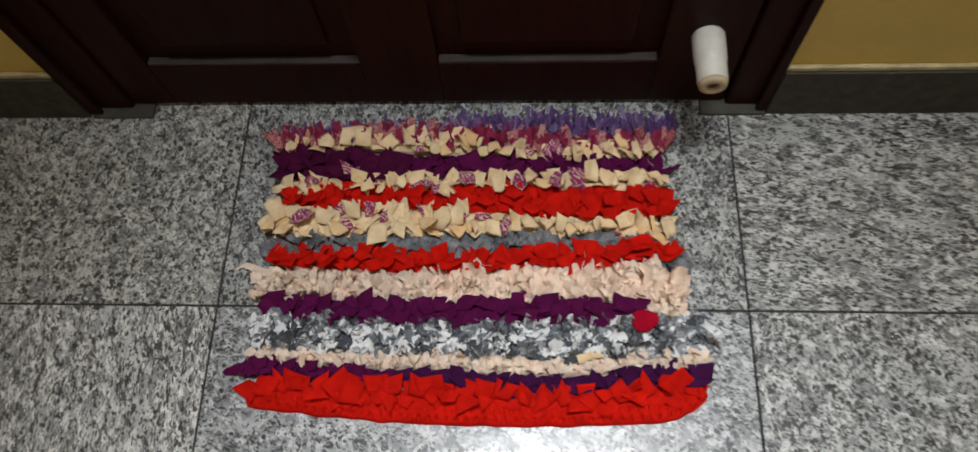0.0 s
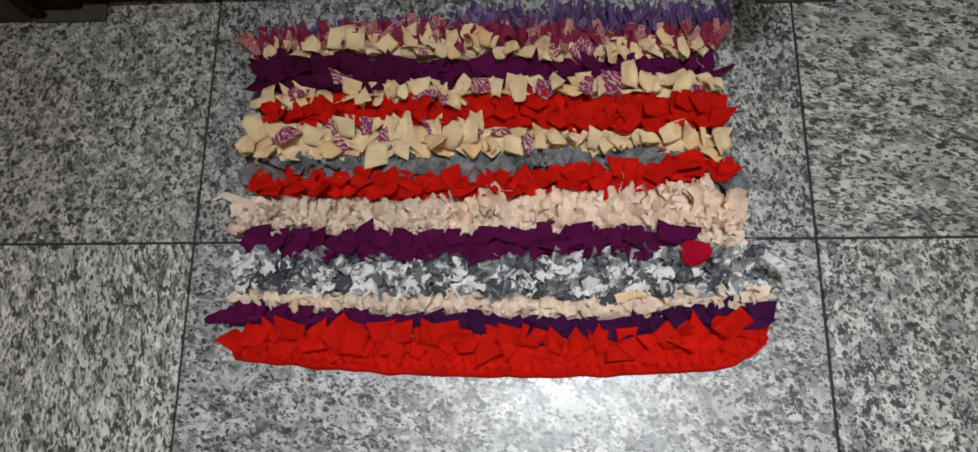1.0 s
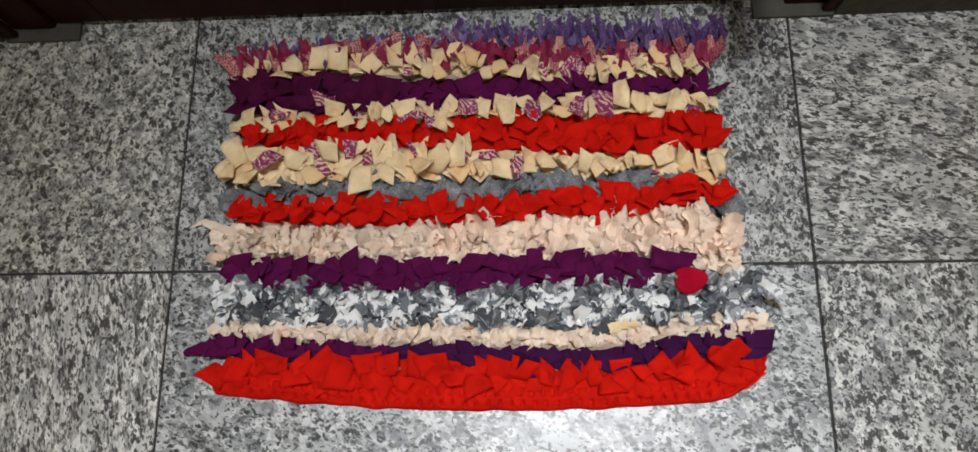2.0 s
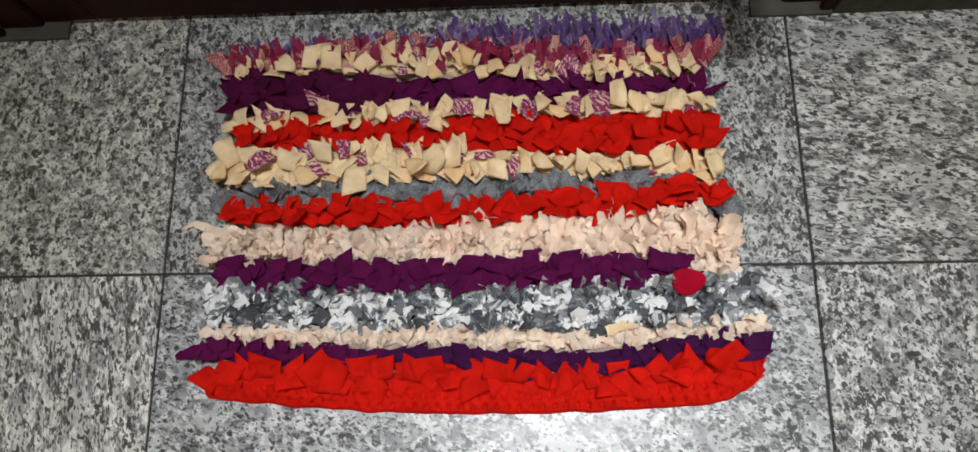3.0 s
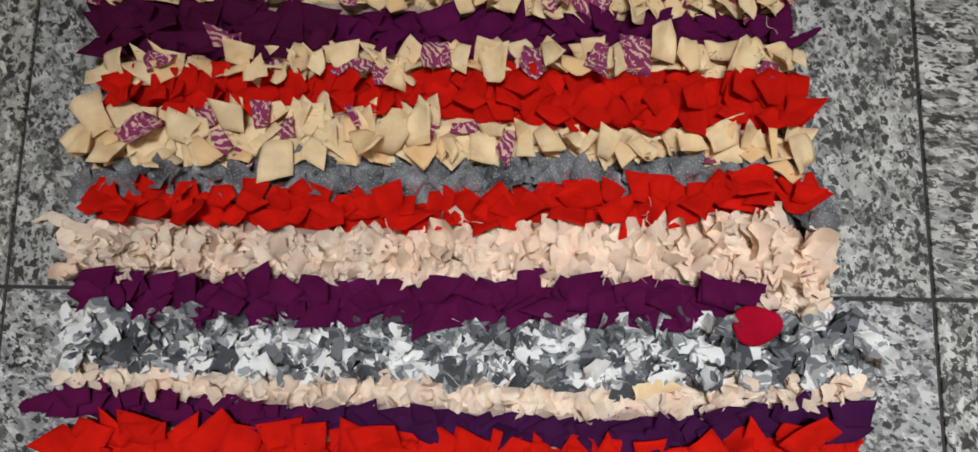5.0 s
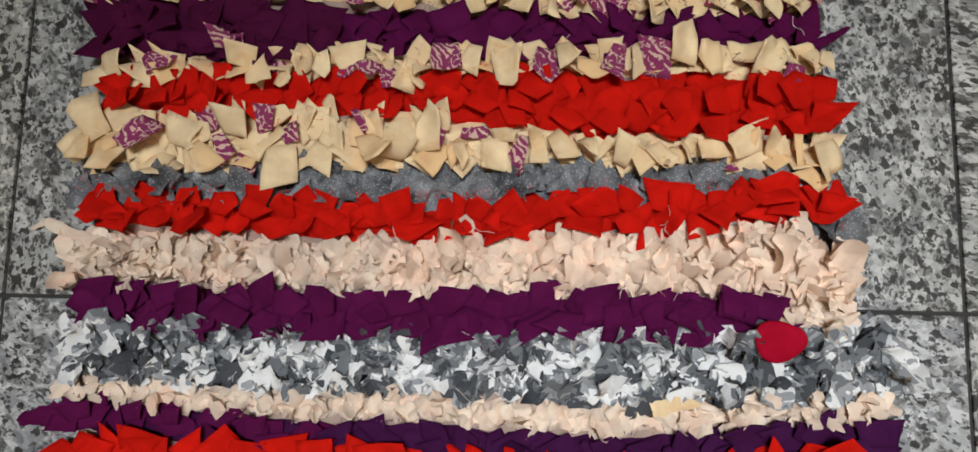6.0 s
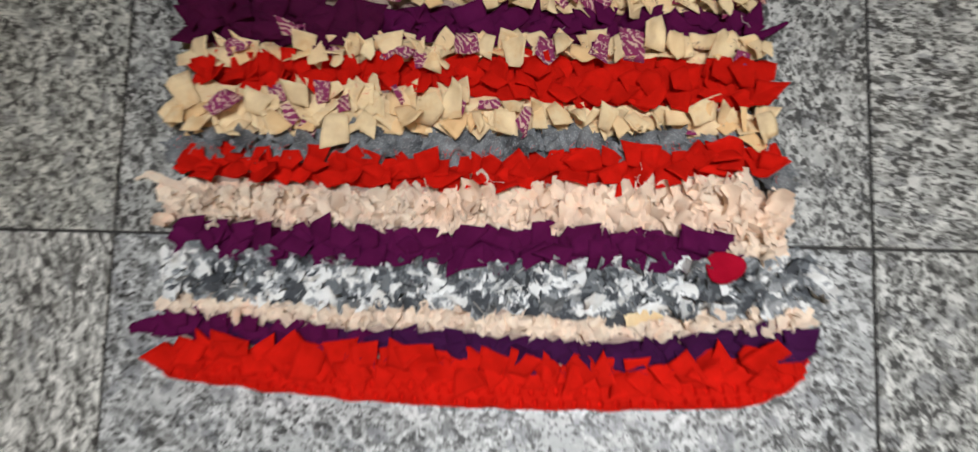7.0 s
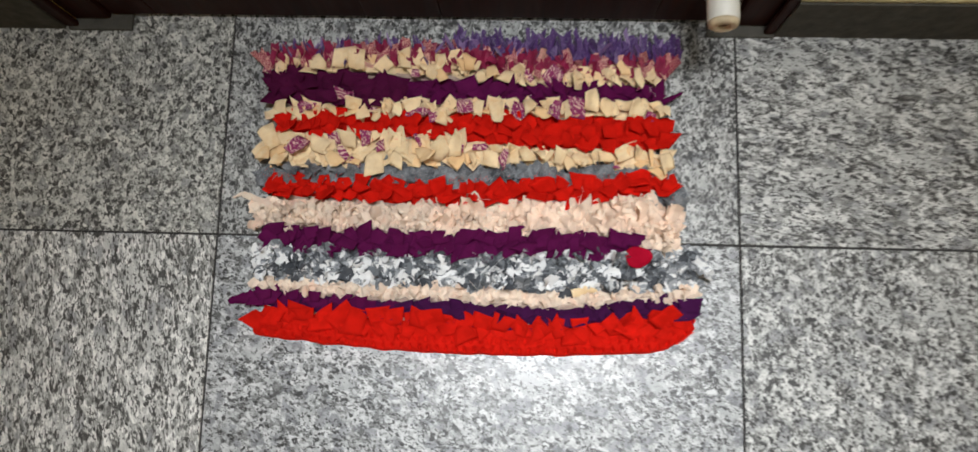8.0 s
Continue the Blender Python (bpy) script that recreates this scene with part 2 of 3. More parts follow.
M_RED = cloth("red_cotton", (0.76, 0.0125, 0.0048), through_light=0.35)
M_PURPLE = cloth("purple_cotton", (0.100, 0.0045, 0.056))
M_WINE = cloth("wine_purple_cotton", (0.076, 0.0045, 0.036))
M_PLUM = cloth("dark_plum_cotton", (0.050, 0.006, 0.050))
M_CREAM = cloth("cream_cotton", (0.94, 0.70, 0.425), (0.82, 0.52, 0.25), through_light=0.08)
M_PEACH = cloth("peach_cotton", (0.97, 0.755, 0.605), (0.90, 0.60, 0.44), through_light=0.12)
M_CRIMSON = cloth("crimson_cotton", (0.36, 0.002, 0.020))
M_MAGENTA = printed_cloth("magenta_print", (0.86, 0.60, 0.50), (0.32, 0.011, 0.135), 95.0)
M_CAMO = camouflage_cloth("grey_camouflage_cotton")
M_DOTTED = dotted_cloth("dotted_grey_lining")
M_LAVENDER = sheer_cloth("violet_ribbon", (0.062, 0.016, 0.125), (0.30, 0.19, 0.38))
M_PINK = lace_cloth("pink_lace_ribbon", (0.235, 0.012, 0.052), (0.66, 0.36, 0.28))
M_BACKING = cloth("beige_backing", (0.46, 0.34, 0.28))
M_THREAD = cloth("white_thread", (0.78, 0.72, 0.64))


# ---- mesh helpers ----
def link(name, bm, material, parent=None, label="", smooth=False):
    mesh = bpy.data.meshes.new(name)
    bm.to_mesh(mesh)
    bm.free()
    for polygon in mesh.polygons:
        polygon.use_smooth = smooth
    if material:
        mesh.materials.append(material)
    ob = new(name, mesh)
    if parent:
        ob.parent = parent
    if label:
        tagged(ob, label)
    return ob


def part(name, bm, material, parent, label="", smooth=False):
    return link(name, bm, material, parent, label, smooth)


def box_into(bm, lo, hi, bevel=0.0, segments=2):
    made = bmesh.ops.create_cube(bm, size=1.0)["verts"]
    size = [b - a for a, b in zip(lo, hi)]
    mid = [(a + b) / 2 for a, b in zip(lo, hi)]
    for v in made:
        v.co = Vector([c * s + m for c, s, m in zip(v.co, size, mid)])
    if bevel:
        edges = list({e for v in made for e in v.link_edges})
        bmesh.ops.bevel(bm, geom=edges, offset=bevel, segments=segments, affect="EDGES", profile=0.6)
    return bm


def box(lo, hi, bevel=0.0, segments=2):
    return box_into(bmesh.new(), lo, hi, bevel, segments)


def turned(profile, count=40):
    """A body turned round the y axis from (radius, y) pairs."""
    bm = bmesh.new()
    rings = []
    for radius, y in profile:
        rings.append([bm.verts.new((radius * math.cos(2 * math.pi * k / count), y, radius * math.sin(2 * math.pi * k / count)))
                      for k in range(count)])
    for a, b in zip(rings, rings[1:]):
        for k in range(count):
            bm.faces.new((a[k], a[(k + 1) % count], b[(k + 1) % count], b[k]))
    bm.faces.new(rings[0])
    bm.faces.new(rings[-1][::-1])
    bmesh.ops.recalc_face_normals(bm, faces=bm.faces)
    return bm


def empty(name):
    return new(name)


# ---- the room ----
WALL_Y = 0.258          # face of the yellow wall
DOOR_L, DOOR_R = -0.496, 0.338
ROOM = (-2.10, 2.40, -3.00, 2.70)   # x from, x to, y from, height

floor = tagged(link("floor", box((ROOM[0] - 0.1, ROOM[2] - 0.1, -0.12), (ROOM[1] + 0.1, 0.42, -0.0022)), M_MORTAR),
               "granite tile floor with narrow dark joints", "floor", kind="structure")

wall = box((ROOM[0] - 0.1, WALL_Y, -0.002), (DOOR_L, WALL_Y + 0.15, ROOM[3]))
box_into(wall, (DOOR_R, WALL_Y, -0.002), (ROOM[1] + 0.1, WALL_Y + 0.15, ROOM[3]))
box_into(wall, (DOOR_L, WALL_Y, 2.10), (DOOR_R, WALL_Y + 0.15, ROOM[3]))
tagged(link("wall_north", wall, M_YELLOW), "yellow painted wall round the dark door", "wall", kind="structure")
for name, lo, hi in (("wall_south", (ROOM[0] - 0.1, ROOM[2] - 0.1, 0), (ROOM[1] + 0.1, ROOM[2], ROOM[3])),
                     ("wall_west", (ROOM[0] - 0.1, ROOM[2], 0), (ROOM[0], WALL_Y, ROOM[3])),
                     ("wall_east", (ROOM[1], ROOM[2], 0), (ROOM[1] + 0.1, WALL_Y, ROOM[3]))):
    tagged(link(name, box(lo, hi), M_YELLOW), "plain yellow painted wall", "wall", kind="structure")
tagged(link("ceiling", box((ROOM[0] - 0.1, ROOM[2] - 0.1, ROOM[3]), (ROOM[1] + 0.1, WALL_Y + 0.15, ROOM[3] + 0.1)), M_WHITE),
       "plain white ceiling", "ceiling", kind="structure")

# stone skirting on both sides of the door, with a pale line of paint on its upper edge
for name, x0, x1 in (("baseboard_1", ROOM[0], DOOR_L - 0.0125), ("baseboard_2", DOOR_R + 0.0065, ROOM[1])):
    board = tagged(link(name, box((x0, WALL_Y - 0.009, 0.0), (x1, WALL_Y - 0.0005, 0.086), 0.0012), M_SKIRT),
                   "dark grey stone skirting along the yellow wall", "skirting", kind="structure")
    part("paint_edge", box((x0, WALL_Y - 0.0065, 0.0865), (x1, WALL_Y - 0.0006, 0.094), 0.002), M_BEAD, board, "pale uneven paint line")

# the thin grey strips at the feet of the door frame
for x0, x1 in ((DOOR_L - 0.008, -0.425), (0.266, DOOR_R + 0.007)):
    bm = box((x0, 0.2475, -0.001), (x1, 0.300, 0.004), 0.0015)
    tagged(link("trim", bm, M_FOOT_STRIP), "thin grey strip at the foot of the frame", "cement strip", kind="structure")

# ---- the door ----
FACE = 0.266
door = tagged(empty("door_1"), "closed dark-stained panelled wooden door in its frame", "door", kind="structure")
part("jamb", box((DOOR_L - 0.002, 0.2605, 0.0042), (-0.4505, FACE + 0.1, 2.098), 0.004), M_DOOR, door)
part("jamb", box((0.296, 0.2605, 0.0042), (DOOR_R + 0.002, FACE + 0.1, 2.098), 0.004), M_DOOR, door)
for x0, x1 in ((DOOR_L - 0.012, DOOR_L + 0.006), (DOOR_R - 0.006, DOOR_R + 0.006)):
    part("architrave", box((x0, 0.2505, 0.0042), (x1, 0.2575, 2.098), 0.003), M_DOOR, door)
part("lintel", box((-0.450, 0.2605, 2.050), (0.2955, FACE + 0.1, 2.098), 0.004), M_DOOR, door)
LEAF = (-0.4490, 0.2935)
for x0, x1 in ((LEAF[0], -0.394), (-0.139, -0.048), (0.203, LEAF[1])):
    part("stile", box((x0, FACE, 0.006), (x1, FACE + 0.036, 2.046), 0.0018), M_DOOR, door)
for z0, z1 in ((0.006, 0.088), (0.90, 1.02), (1.93, 2.046)):
    for x0, x1 in ((-0.394, -0.139), (-0.048, 0.203)):
        part("rail", box((x0, FACE + 0.0004, z0), (x1, FACE + 0.036, z1), 0.0016), M_DOOR, door)
for z0, z1 in ((0.088, 0.90), (1.02, 1.93)):
    for x0, x1 in ((-0.394, -0.139), (-0.048, 0.203)):
        bm = box((x0, FACE + 0.012, z0), (x1, FACE + 0.028, z1))
        # raised field with a sloping edge
        box_into(bm, (x0 + 0.03, FACE + 0.006, z0 + 0.03), (x1 - 0.03, FACE + 0.0125, z1 - 0.03), 0.004)
        part("panel", bm, M_DOOR, door)

# the dusty lower mouldings of the two bottom panels, highlight lines put into their colour
for x0, x1 in ((-0.394, -0.139), (-0.048, 0.203)):
    part("moulding", box((x0 + 0.001, FACE + 0.0012, 0.0882), (x1 - 0.001, FACE + 0.0118, 0.0905), 0.0008), M_DUST_HIGHLIGHT, door, "dusty lower moulding, highlight put into its colour")

# the door stopper, screwed to the bottom of the leaf
R = 0.0172
stopper = tagged(link("door_stopper", turned(((R * 0.93, 0.0), (R, -0.002), (R * 1.02, -0.012), (R * 1.0, -0.031), (R * 1.0, -0.0335),
                                              (R * 0.93, -0.0345), (R * 0.93, -0.058), (R * 0.90, -0.0605))), M_PLASTIC, smooth=True),
                 "ivory plastic door stopper fixed near the foot of the door", "door stopper")
stopper.matrix_world = pose(0.2485, FACE, 0.137)
tip = turned(((R * 0.90, -0.0604), (R * 0.84, -0.0648), (R * 0.70, -0.0662), (R * 0.44, -0.0664), (R * 0.38, -0.0650), (R * 0.34, -0.0615)))
part("tip", tip, M_PLASTIC_END, stopper, "yellowed rounded end", smooth=True)
part("screw_hole", turned(((R * 0.335, -0.0600), (R * 0.33, -0.0630), (R * 0.15, -0.0632))), M_HOLE, stopper, "brown recessed screw hole", smooth=True)

# ---- lamps ----
# panel above the rug, and one added in the room for the fill lamp
for x, y, wide, deep in ((0.18, 0.02, 0.80, 0.40), (0.5, -2.0, 0.60, 0.60)):
    lamp = tagged(empty("unseen_lamp"), "unseen flat white lamp panel on the ceiling", "ceiling lamp", "ceiling lamps")
    bm = box((x - wide / 2, y - deep / 2, 2.676), (x + wide / 2, y + deep / 2, 2.70), 0.004)
    part("frame", bm, M_METAL, lamp)

# ---- the rag rug ----
rng = random.Random(11)
REF_X = (-0.25, -0.07, 0.09, 0.22)


def along(ys, x):
    """The height y of a row at x, from its values at four places."""
    if x <= REF_X[0]:
        return ys[0]
    for a, b, ya, yb in zip(REF_X, REF_X[1:], ys, ys[1:]):
        if x <= b:
            k = (x - a) / (b - a)
            k = k * k * (3 - 2 * k)
            return ya + (yb - ya) * k
    return ys[-1]


def flap_grid(w, length, r, nu=5, nv=5, lift=0.5, crumple=0.0022, busy=110, cup=0.0):
    """Points of one scrap of cloth: sewn along its near edge, rising and then bending over, cut unevenly."""
    skew, taper = r.uniform(-0.35, 0.35), r.uniform(-0.25, 0.35)
    corner = r.uniform(-0.35, 0.35)
    fold, where = r.choice((-1, 1)) * r.uniform(0.15, 0.75), r.uniform(-0.3, 0.3)
    bend = r.uniform(0.5, 1.5)
    hollow = r.choice((-1, -1, 1)) * r.uniform(0.5, 1.2)
    pleat, bent = r.uniform(-0.45, 0.35), r.uniform(0.3, 0.8)
    seed = Vector((r.uniform(0, 50), r.uniform(0, 50), r.uniform(0, 50)))
    points = []
    for j in range(nv + 1):
        v = j / nv
        for i in range(nu + 1):
            u = i / nu - 0.5
            width = w * (0.72 + 0.28 * min(1, 2 * v)) * (1 - taper * v * 0.6)
            if cup:
                width = w * (0.45 + 0.6 * math.sin(math.pi * (0.12 + 0.76 * v)))
            reach = length * (v + corner * u * v - cup * 0.5 * u * u * v)
            x = u * width + skew * length * v * 0.5
            angle = lift * (1 - 0.55 * bend * v)
            y = reach * math.cos(angle)
            z = length * math.sin(lift) * (v - 0.36 * bend * v * v)
            z += fold * abs(u - where) * w * (0.35 + 0.5 * v)
            z += pleat * abs(v - bent + 0.6 * u) * length
            z += cup * hollow * (u * u - 0.08) * w * 1.6
            n3 = noise.noise_vector(Vector((x, y, 0)) * busy + seed)
            points.append((x + n3.x * crumple, y + n3.y * crumple, max(z + n3.z * crumple * 1.6, -0.0012 + 0.12 * length * v)))
    return points


def sheet_faces(nu, nv, base=0):
    row = nu + 1
    return [(base + j * row + i, base + j * row + i + 1, base + (j + 1) * row + i + 1, base + (j + 1) * row + i)
            for j in range(nv) for i in range(nu)]


def cut_grid(w, length, r, nu, nv, lift, crumple, crisp=1.0):
    """Points of one scissor-cut scrap: straight edges, one or two crisp folds, sewn at v = 0 and bent over towards its tip."""
    left, right = w * r.uniform(0.34, 0.58), w * r.uniform(0.34, 0.58)
    lean = r.uniform(-0.3, 0.3) * w
    cut = r.random()
    point = 0.0 if cut < 0.6 else r.uniform(0.25, 0.45) * length
    side = length * (r.uniform(0.78, 1.0) if cut < 0.6 else r.uniform(0.55, 0.75))
    slant = r.uniform(-0.3, 0.3) * length
    tip_l, tip_r = side - slant / 2, side + slant / 2
    peak = r.uniform(0.25, 0.75)
    foot = r.uniform(0.45, 0.9)
    folds = []
    for k in range(r.choice((2, 2, 3))):
        a = r.uniform(-1.1, 1.1)
        folds.append((math.cos(a), math.sin(a), r.uniform(-0.3, 0.3) * w, length * r.uniform(0.3, 0.8), crisp * (-1) ** k * r.uniform(0.25, 0.75)))
    bend, roll = r.uniform(0.5, 1.2), r.uniform(-0.10, 0.16)
    seed = Vector((r.uniform(0, 50), r.uniform(0, 50), r.uniform(0, 50)))
    points = []
    for j in range(nv + 1):
        v = j / nv
        for i in range(nu + 1):
            u = i / nu
            half = foot + (1 - foot) * v
            x = (-left + (left + right) * u) * half + lean * v
            far = tip_l + (tip_r - tip_l) * u + point * min(u / peak, (1 - u) / (1 - peak))
            y = far * v * math.cos(lift * (1 - 0.5 * v))
            z = length * math.sin(lift) * (v - 0.42 * bend * v * v) + roll * length * (2 * u - 1) * v
            for ca, sa, x0, y0, steep in folds:
                z += steep * abs((x - x0) * ca + (y - y0) * sa) * (0.2 + 0.8 * v)
            n3 = noise.noise_vector(Vector((x, y, 0)) * 90 + seed)
            points.append((x + n3.x * crumple * 0.5, y + n3.y * crumple * 0.5, max(z + n3.z * crumple, -0.002 + 0.10 * length * v)))
    return points


def flap_mesh(name, w, length, r, material, lift, thick=0.0006, nu=6, nv=5, crumple=0.0010, crisp=1.0):
    top = cut_grid(w, length, r, nu, nv, lift, crumple, crisp)
    count = len(top)
    points = top + [(x, y, z - thick) for x, y, z in top]
    faces = sheet_faces(nu, nv) + [f[::-1] for f in sheet_faces(nu, nv, count)]
    rim = [i for i in range(nu)] + [j * (nu + 1) + nu for j in range(nv)] + [nv * (nu + 1) + i for i in range(nu, 0, -1)] + \
          [j * (nu + 1) for j in range(nv, 0, -1)]
    for a, b in zip(rim, rim[1:] + rim[:1]):
        faces.append((b, a, a + count, b + count))
    mesh = bpy.data.meshes.new(name)
    mesh.from_pydata(points, [], faces)
    mesh.materials.append(material)
    for k, polygon in enumerate(mesh.polygons):
        polygon.use_smooth = k < 2 * nu * nv
    return mesh


def ridge(name, x0, x1, ys, half_l, half_r, height, material, parent, label, rough=0.006, seed=0):
    """The crumpled body of one row, along which its scraps are sewn."""
    nx, ny = int((x1 - x0) / 0.004), 9
    points = []
    for i in range(nx + 1):
        k = i / nx
        x = x0 + (x1 - x0) * k
        half = half_l + (half_r - half_l) * k
        ends = min(1.0, 14 * k + 0.25, 14 * (1 - k) + 0.25)
        for j in range(ny + 1):
            v = 2 * j / ny - 1
            n3 = noise.noise_vector(Vector((x * 70, v * 2.2 + seed, seed * 3.1)))
            n4 = noise.noise_vector(Vector((x * 190, v * 4.2 + seed, seed * 7.7)))
            z = 0.62 * height * max(0.0, 1 - v * v) ** 0.5 * (0.75 + 0.5 * n3.z) * ends + 0.7 * abs(n4.z) * rough * (1 - v * v)
            points.append((x + n3.x * 0.004, along(ys, x) + half * v * ends + n3.y * 0.005, 0.0035 + max(0.0, z)))
    mesh = bpy.data.meshes.new(name)
    mesh.from_pydata(points, [], [f[::-1] for f in sheet_faces(ny, nx)])
    mesh.materials.append(material)
    for polygon in mesh.polygons:
        polygon.use_smooth = True
    ob = new(name, mesh)
    ob.parent = parent
    return tagged(ob, label)


def scraps(row, x0, x1, ys, half_l, half_r, step, w, length, pick, up=0.5, lift=(0.35, 0.9), top=0.010, lanes=2, seed=1, crumple=0.0010, sway=26, crisp=0.55):
    """Cut scraps sewn along a row, each an object on one of a few shared meshes; pick(x, r) names the cloth."""
    r = random.Random(seed)
    shapes = {}
    count = int((x1 - x0) / step)
    for lane in range(lanes):
        side = 0 if lanes == 1 else 2 * lane / (lanes - 1) - 1
        for k in range(count):
            f = (k + 0.5 + r.uniform(-0.35, 0.35)) / count
            x = x0 + (x1 - x0) * f
            half = half_l + (half_r - half_l) * f
            material = pick(x, r)
            kind = (material.name, r.randrange(10))
            if kind not in shapes:
                small = 0.82 if material is M_MAGENTA else 1.0
                shapes[kind] = flap_mesh("flap", w * small * r.uniform(0.75, 1.25), length * small * r.uniform(0.8, 1.2), r, material, r.uniform(*lift),
                                         crumple=crumple, crisp=crisp)
            ahead = r.random() < (up if abs(side) < 0.5 else min(1, max(0, up + 0.45 * side)))
            turn = r.gauss(0, sway) + (0 if ahead else 180)
            out = max(0.0, half - 0.62 * length)
            y = along(ys, x) + (out if ahead else -out) * r.uniform(0.35, 1.15) - (0.12 * length if ahead else -0.12 * length)
            if abs(side) < 0.5:
                y = along(ys, x) + r.uniform(-0.4, 0.4) * half - (0.4 * length if ahead else -0.4 * length)
            ob = new("flap", shapes[kind])
            ob.parent = row
            ob.matrix_world = pose(x, y, top + r.uniform(-0.002, 0.004), r.gauss(0, 7), r.gauss(0, 9), turn)


def tufts(name, x0, x1, ys, half_l, half_r, count, w, length, material, parent, label, up=0.5, lift=(0.4, 1.1), top=0.008, seed=1, crumple=0.003,
          nu=4, nv=4, sway=40, spread=0.85, cup=0.0):
    """Many small scraps, past counting, as one mesh."""
    r = random.Random(seed)
    points, faces = [], []
    for k in range(count):
        f = (k + r.random()) / count
        x = x0 + (x1 - x0) * f
        half = half_l + (half_r - half_l) * f
        ahead = r.random() < up
        m = pose(x, along(ys, x) + half * r.uniform(-spread, spread) - (0.4 if ahead else -0.4) * length, top + r.uniform(-0.003, 0.004),
                 r.gauss(0, 12), r.gauss(0, 14), r.gauss(0, sway) + (0 if ahead else 180))
        grid = flap_grid(w * r.uniform(0.6, 1.3), length * r.uniform(0.7, 1.3), r, nu, nv, r.uniform(*lift), crumple, 190, cup)
        faces += sheet_faces(nu, nv, len(points))
        points += [tuple(m @ Vector(p)) for p in grid]
    mesh = bpy.data.meshes.new(name)
    mesh.from_pydata(points, [], faces)
    mesh.materials.append(material)
    for polygon in mesh.polygons:
        polygon.use_smooth = True
    ob = new(name, mesh)
    ob.parent = parent
    return tagged(ob, label, kind="stuff")


def fray(x0, x1, ys, reach, count, material, parent, seed, top=0.020, longest=0.007):
    """Loose fibres along the cut edges of a row, past counting, as one mesh."""
    r = random.Random(seed)
    points, faces = [], []
    for k in range(count):
        x = r.uniform(x0, x1)
        away = r.choice((-1, 1))
        p = Vector((x, along(ys, x) + away * reach * r.uniform(0.55, 1.1), top + r.uniform(-0.006, 0.003)))
        a = away * math.pi / 2 + r.gauss(0, 0.7)
        bow = r.uniform(-0.9, 0.9)
        step = longest * r.uniform(0.35, 1.0) / 3
        for j in range(4):
            side = Vector((-math.sin(a), math.cos(a), 0)) * 0.00016 * (1.1 - 0.25 * j)
            points += [tuple(p - side), tuple(p + side)]
            if j:
                n = len(points)
                faces.append((n - 4, n - 3, n - 1, n - 2))
            a += bow * 0.5
            p = p + Vector((math.cos(a), math.sin(a), r.uniform(-0.3, 0.25))) * step
    mesh = bpy.data.meshes.new("frayed_edge")
    mesh.from_pydata(points, [], faces)
    mesh.materials.append(material)
    ob = new("frayed_edge", mesh)
    ob.parent = parent
    return tagged(ob, "fine frayed fibres along the cut edges", kind="stuff")


def only(material):
    return lambda x, r: material


def pieces(row, middle, material, sizes, top=0.019, lift=(0.25, 0.6), sway=20, seed=1):
    """Single scraps on a row, each by its centre, width and length in millimetres; those above the seam point to the door."""
    r = random.Random(seed)
    for x, y, w, length in sizes:
        x, y, w, length = x / 1000, y / 1000, 0.00087 * w, 0.00087 * length
        ahead = y > along(middle, x) + r.uniform(-0.004, 0.004)
        turn = r.gauss(0, sway)
        back = 0.48 * length * (1 if ahead else -1)
        ob = new("flap", flap_mesh("flap", w, length, r, material, r.uniform(*lift)))
        ob.parent = row
        ob.matrix_world = pose(x + back * math.sin(radians(turn)), y - back * math.cos(radians(turn)), top + r.uniform(-0.003, 0.004), r.gauss(0, 9), r.gauss(0, 13),
                               turn + (0 if ahead else 180))


# the backing, a thin woven sheet that follows the rug's outline
bm = bmesh.new()
outline = []
for k in range(41):
    x = -0.238 + 0.468 * k / 40
    outline.append((x, -0.108 - 0.012 * math.sin(math.pi * k / 40)))
outline += [(0.205, 0.05), (0.205, 0.205)] + [(0.205 - 0.44 * k / 40, 0.208 + 0.004 * math.sin(k)) for k in range(41)] + [(-0.235, 0.05)]
low = [bm.verts.new((x, y, 0.0006)) for x, y in outline]
high = [bm.verts.new((x, y, 0.0045)) for x, y in outline]
bm.faces.new(high)
bm.faces.new(low[::-1])
for k in range(len(low)):
    j = (k + 1) % len(low)
    bm.faces.new((low[k], low[j], high[j], high[k]))
rug = tagged(link("rag_rug", bm, M_BACKING), "striped rag rug of cut cotton scraps lying before the door", "rug")

ROW = "fabric_stripe"
# row by row, from the door towards the room
Y = (0.208, 0.214, 0.208, 0.205)
row = ridge(ROW, -0.245, 0.215, Y, 0.008, 0.010, 0.007, M_PINK, rug, "stripe of pink lace and violet ribbon fringe", seed=1)
tufts("violet_fringe", -0.03, 0.232, (0.224, 0.224, 0.222, 0.220), 0.007, 0.008, 330, 0.0050, 0.026, M_LAVENDER, row,
      "shiny violet ribbon fringe", up=0.96, lift=(0.2, 0.9), seed=3, crumple=0.0012, sway=26)
tufts("lavender_fringe", -0.235, -0.02, (0.214, 0.220, 0.222, 0.22), 0.004, 0.004, 130, 0.0030, 0.026, M_LAVENDER, row,
      "thin lavender ribbon fringe", up=0.97, lift=(0.15, 0.7), seed=4, crumple=0.0012, sway=30)
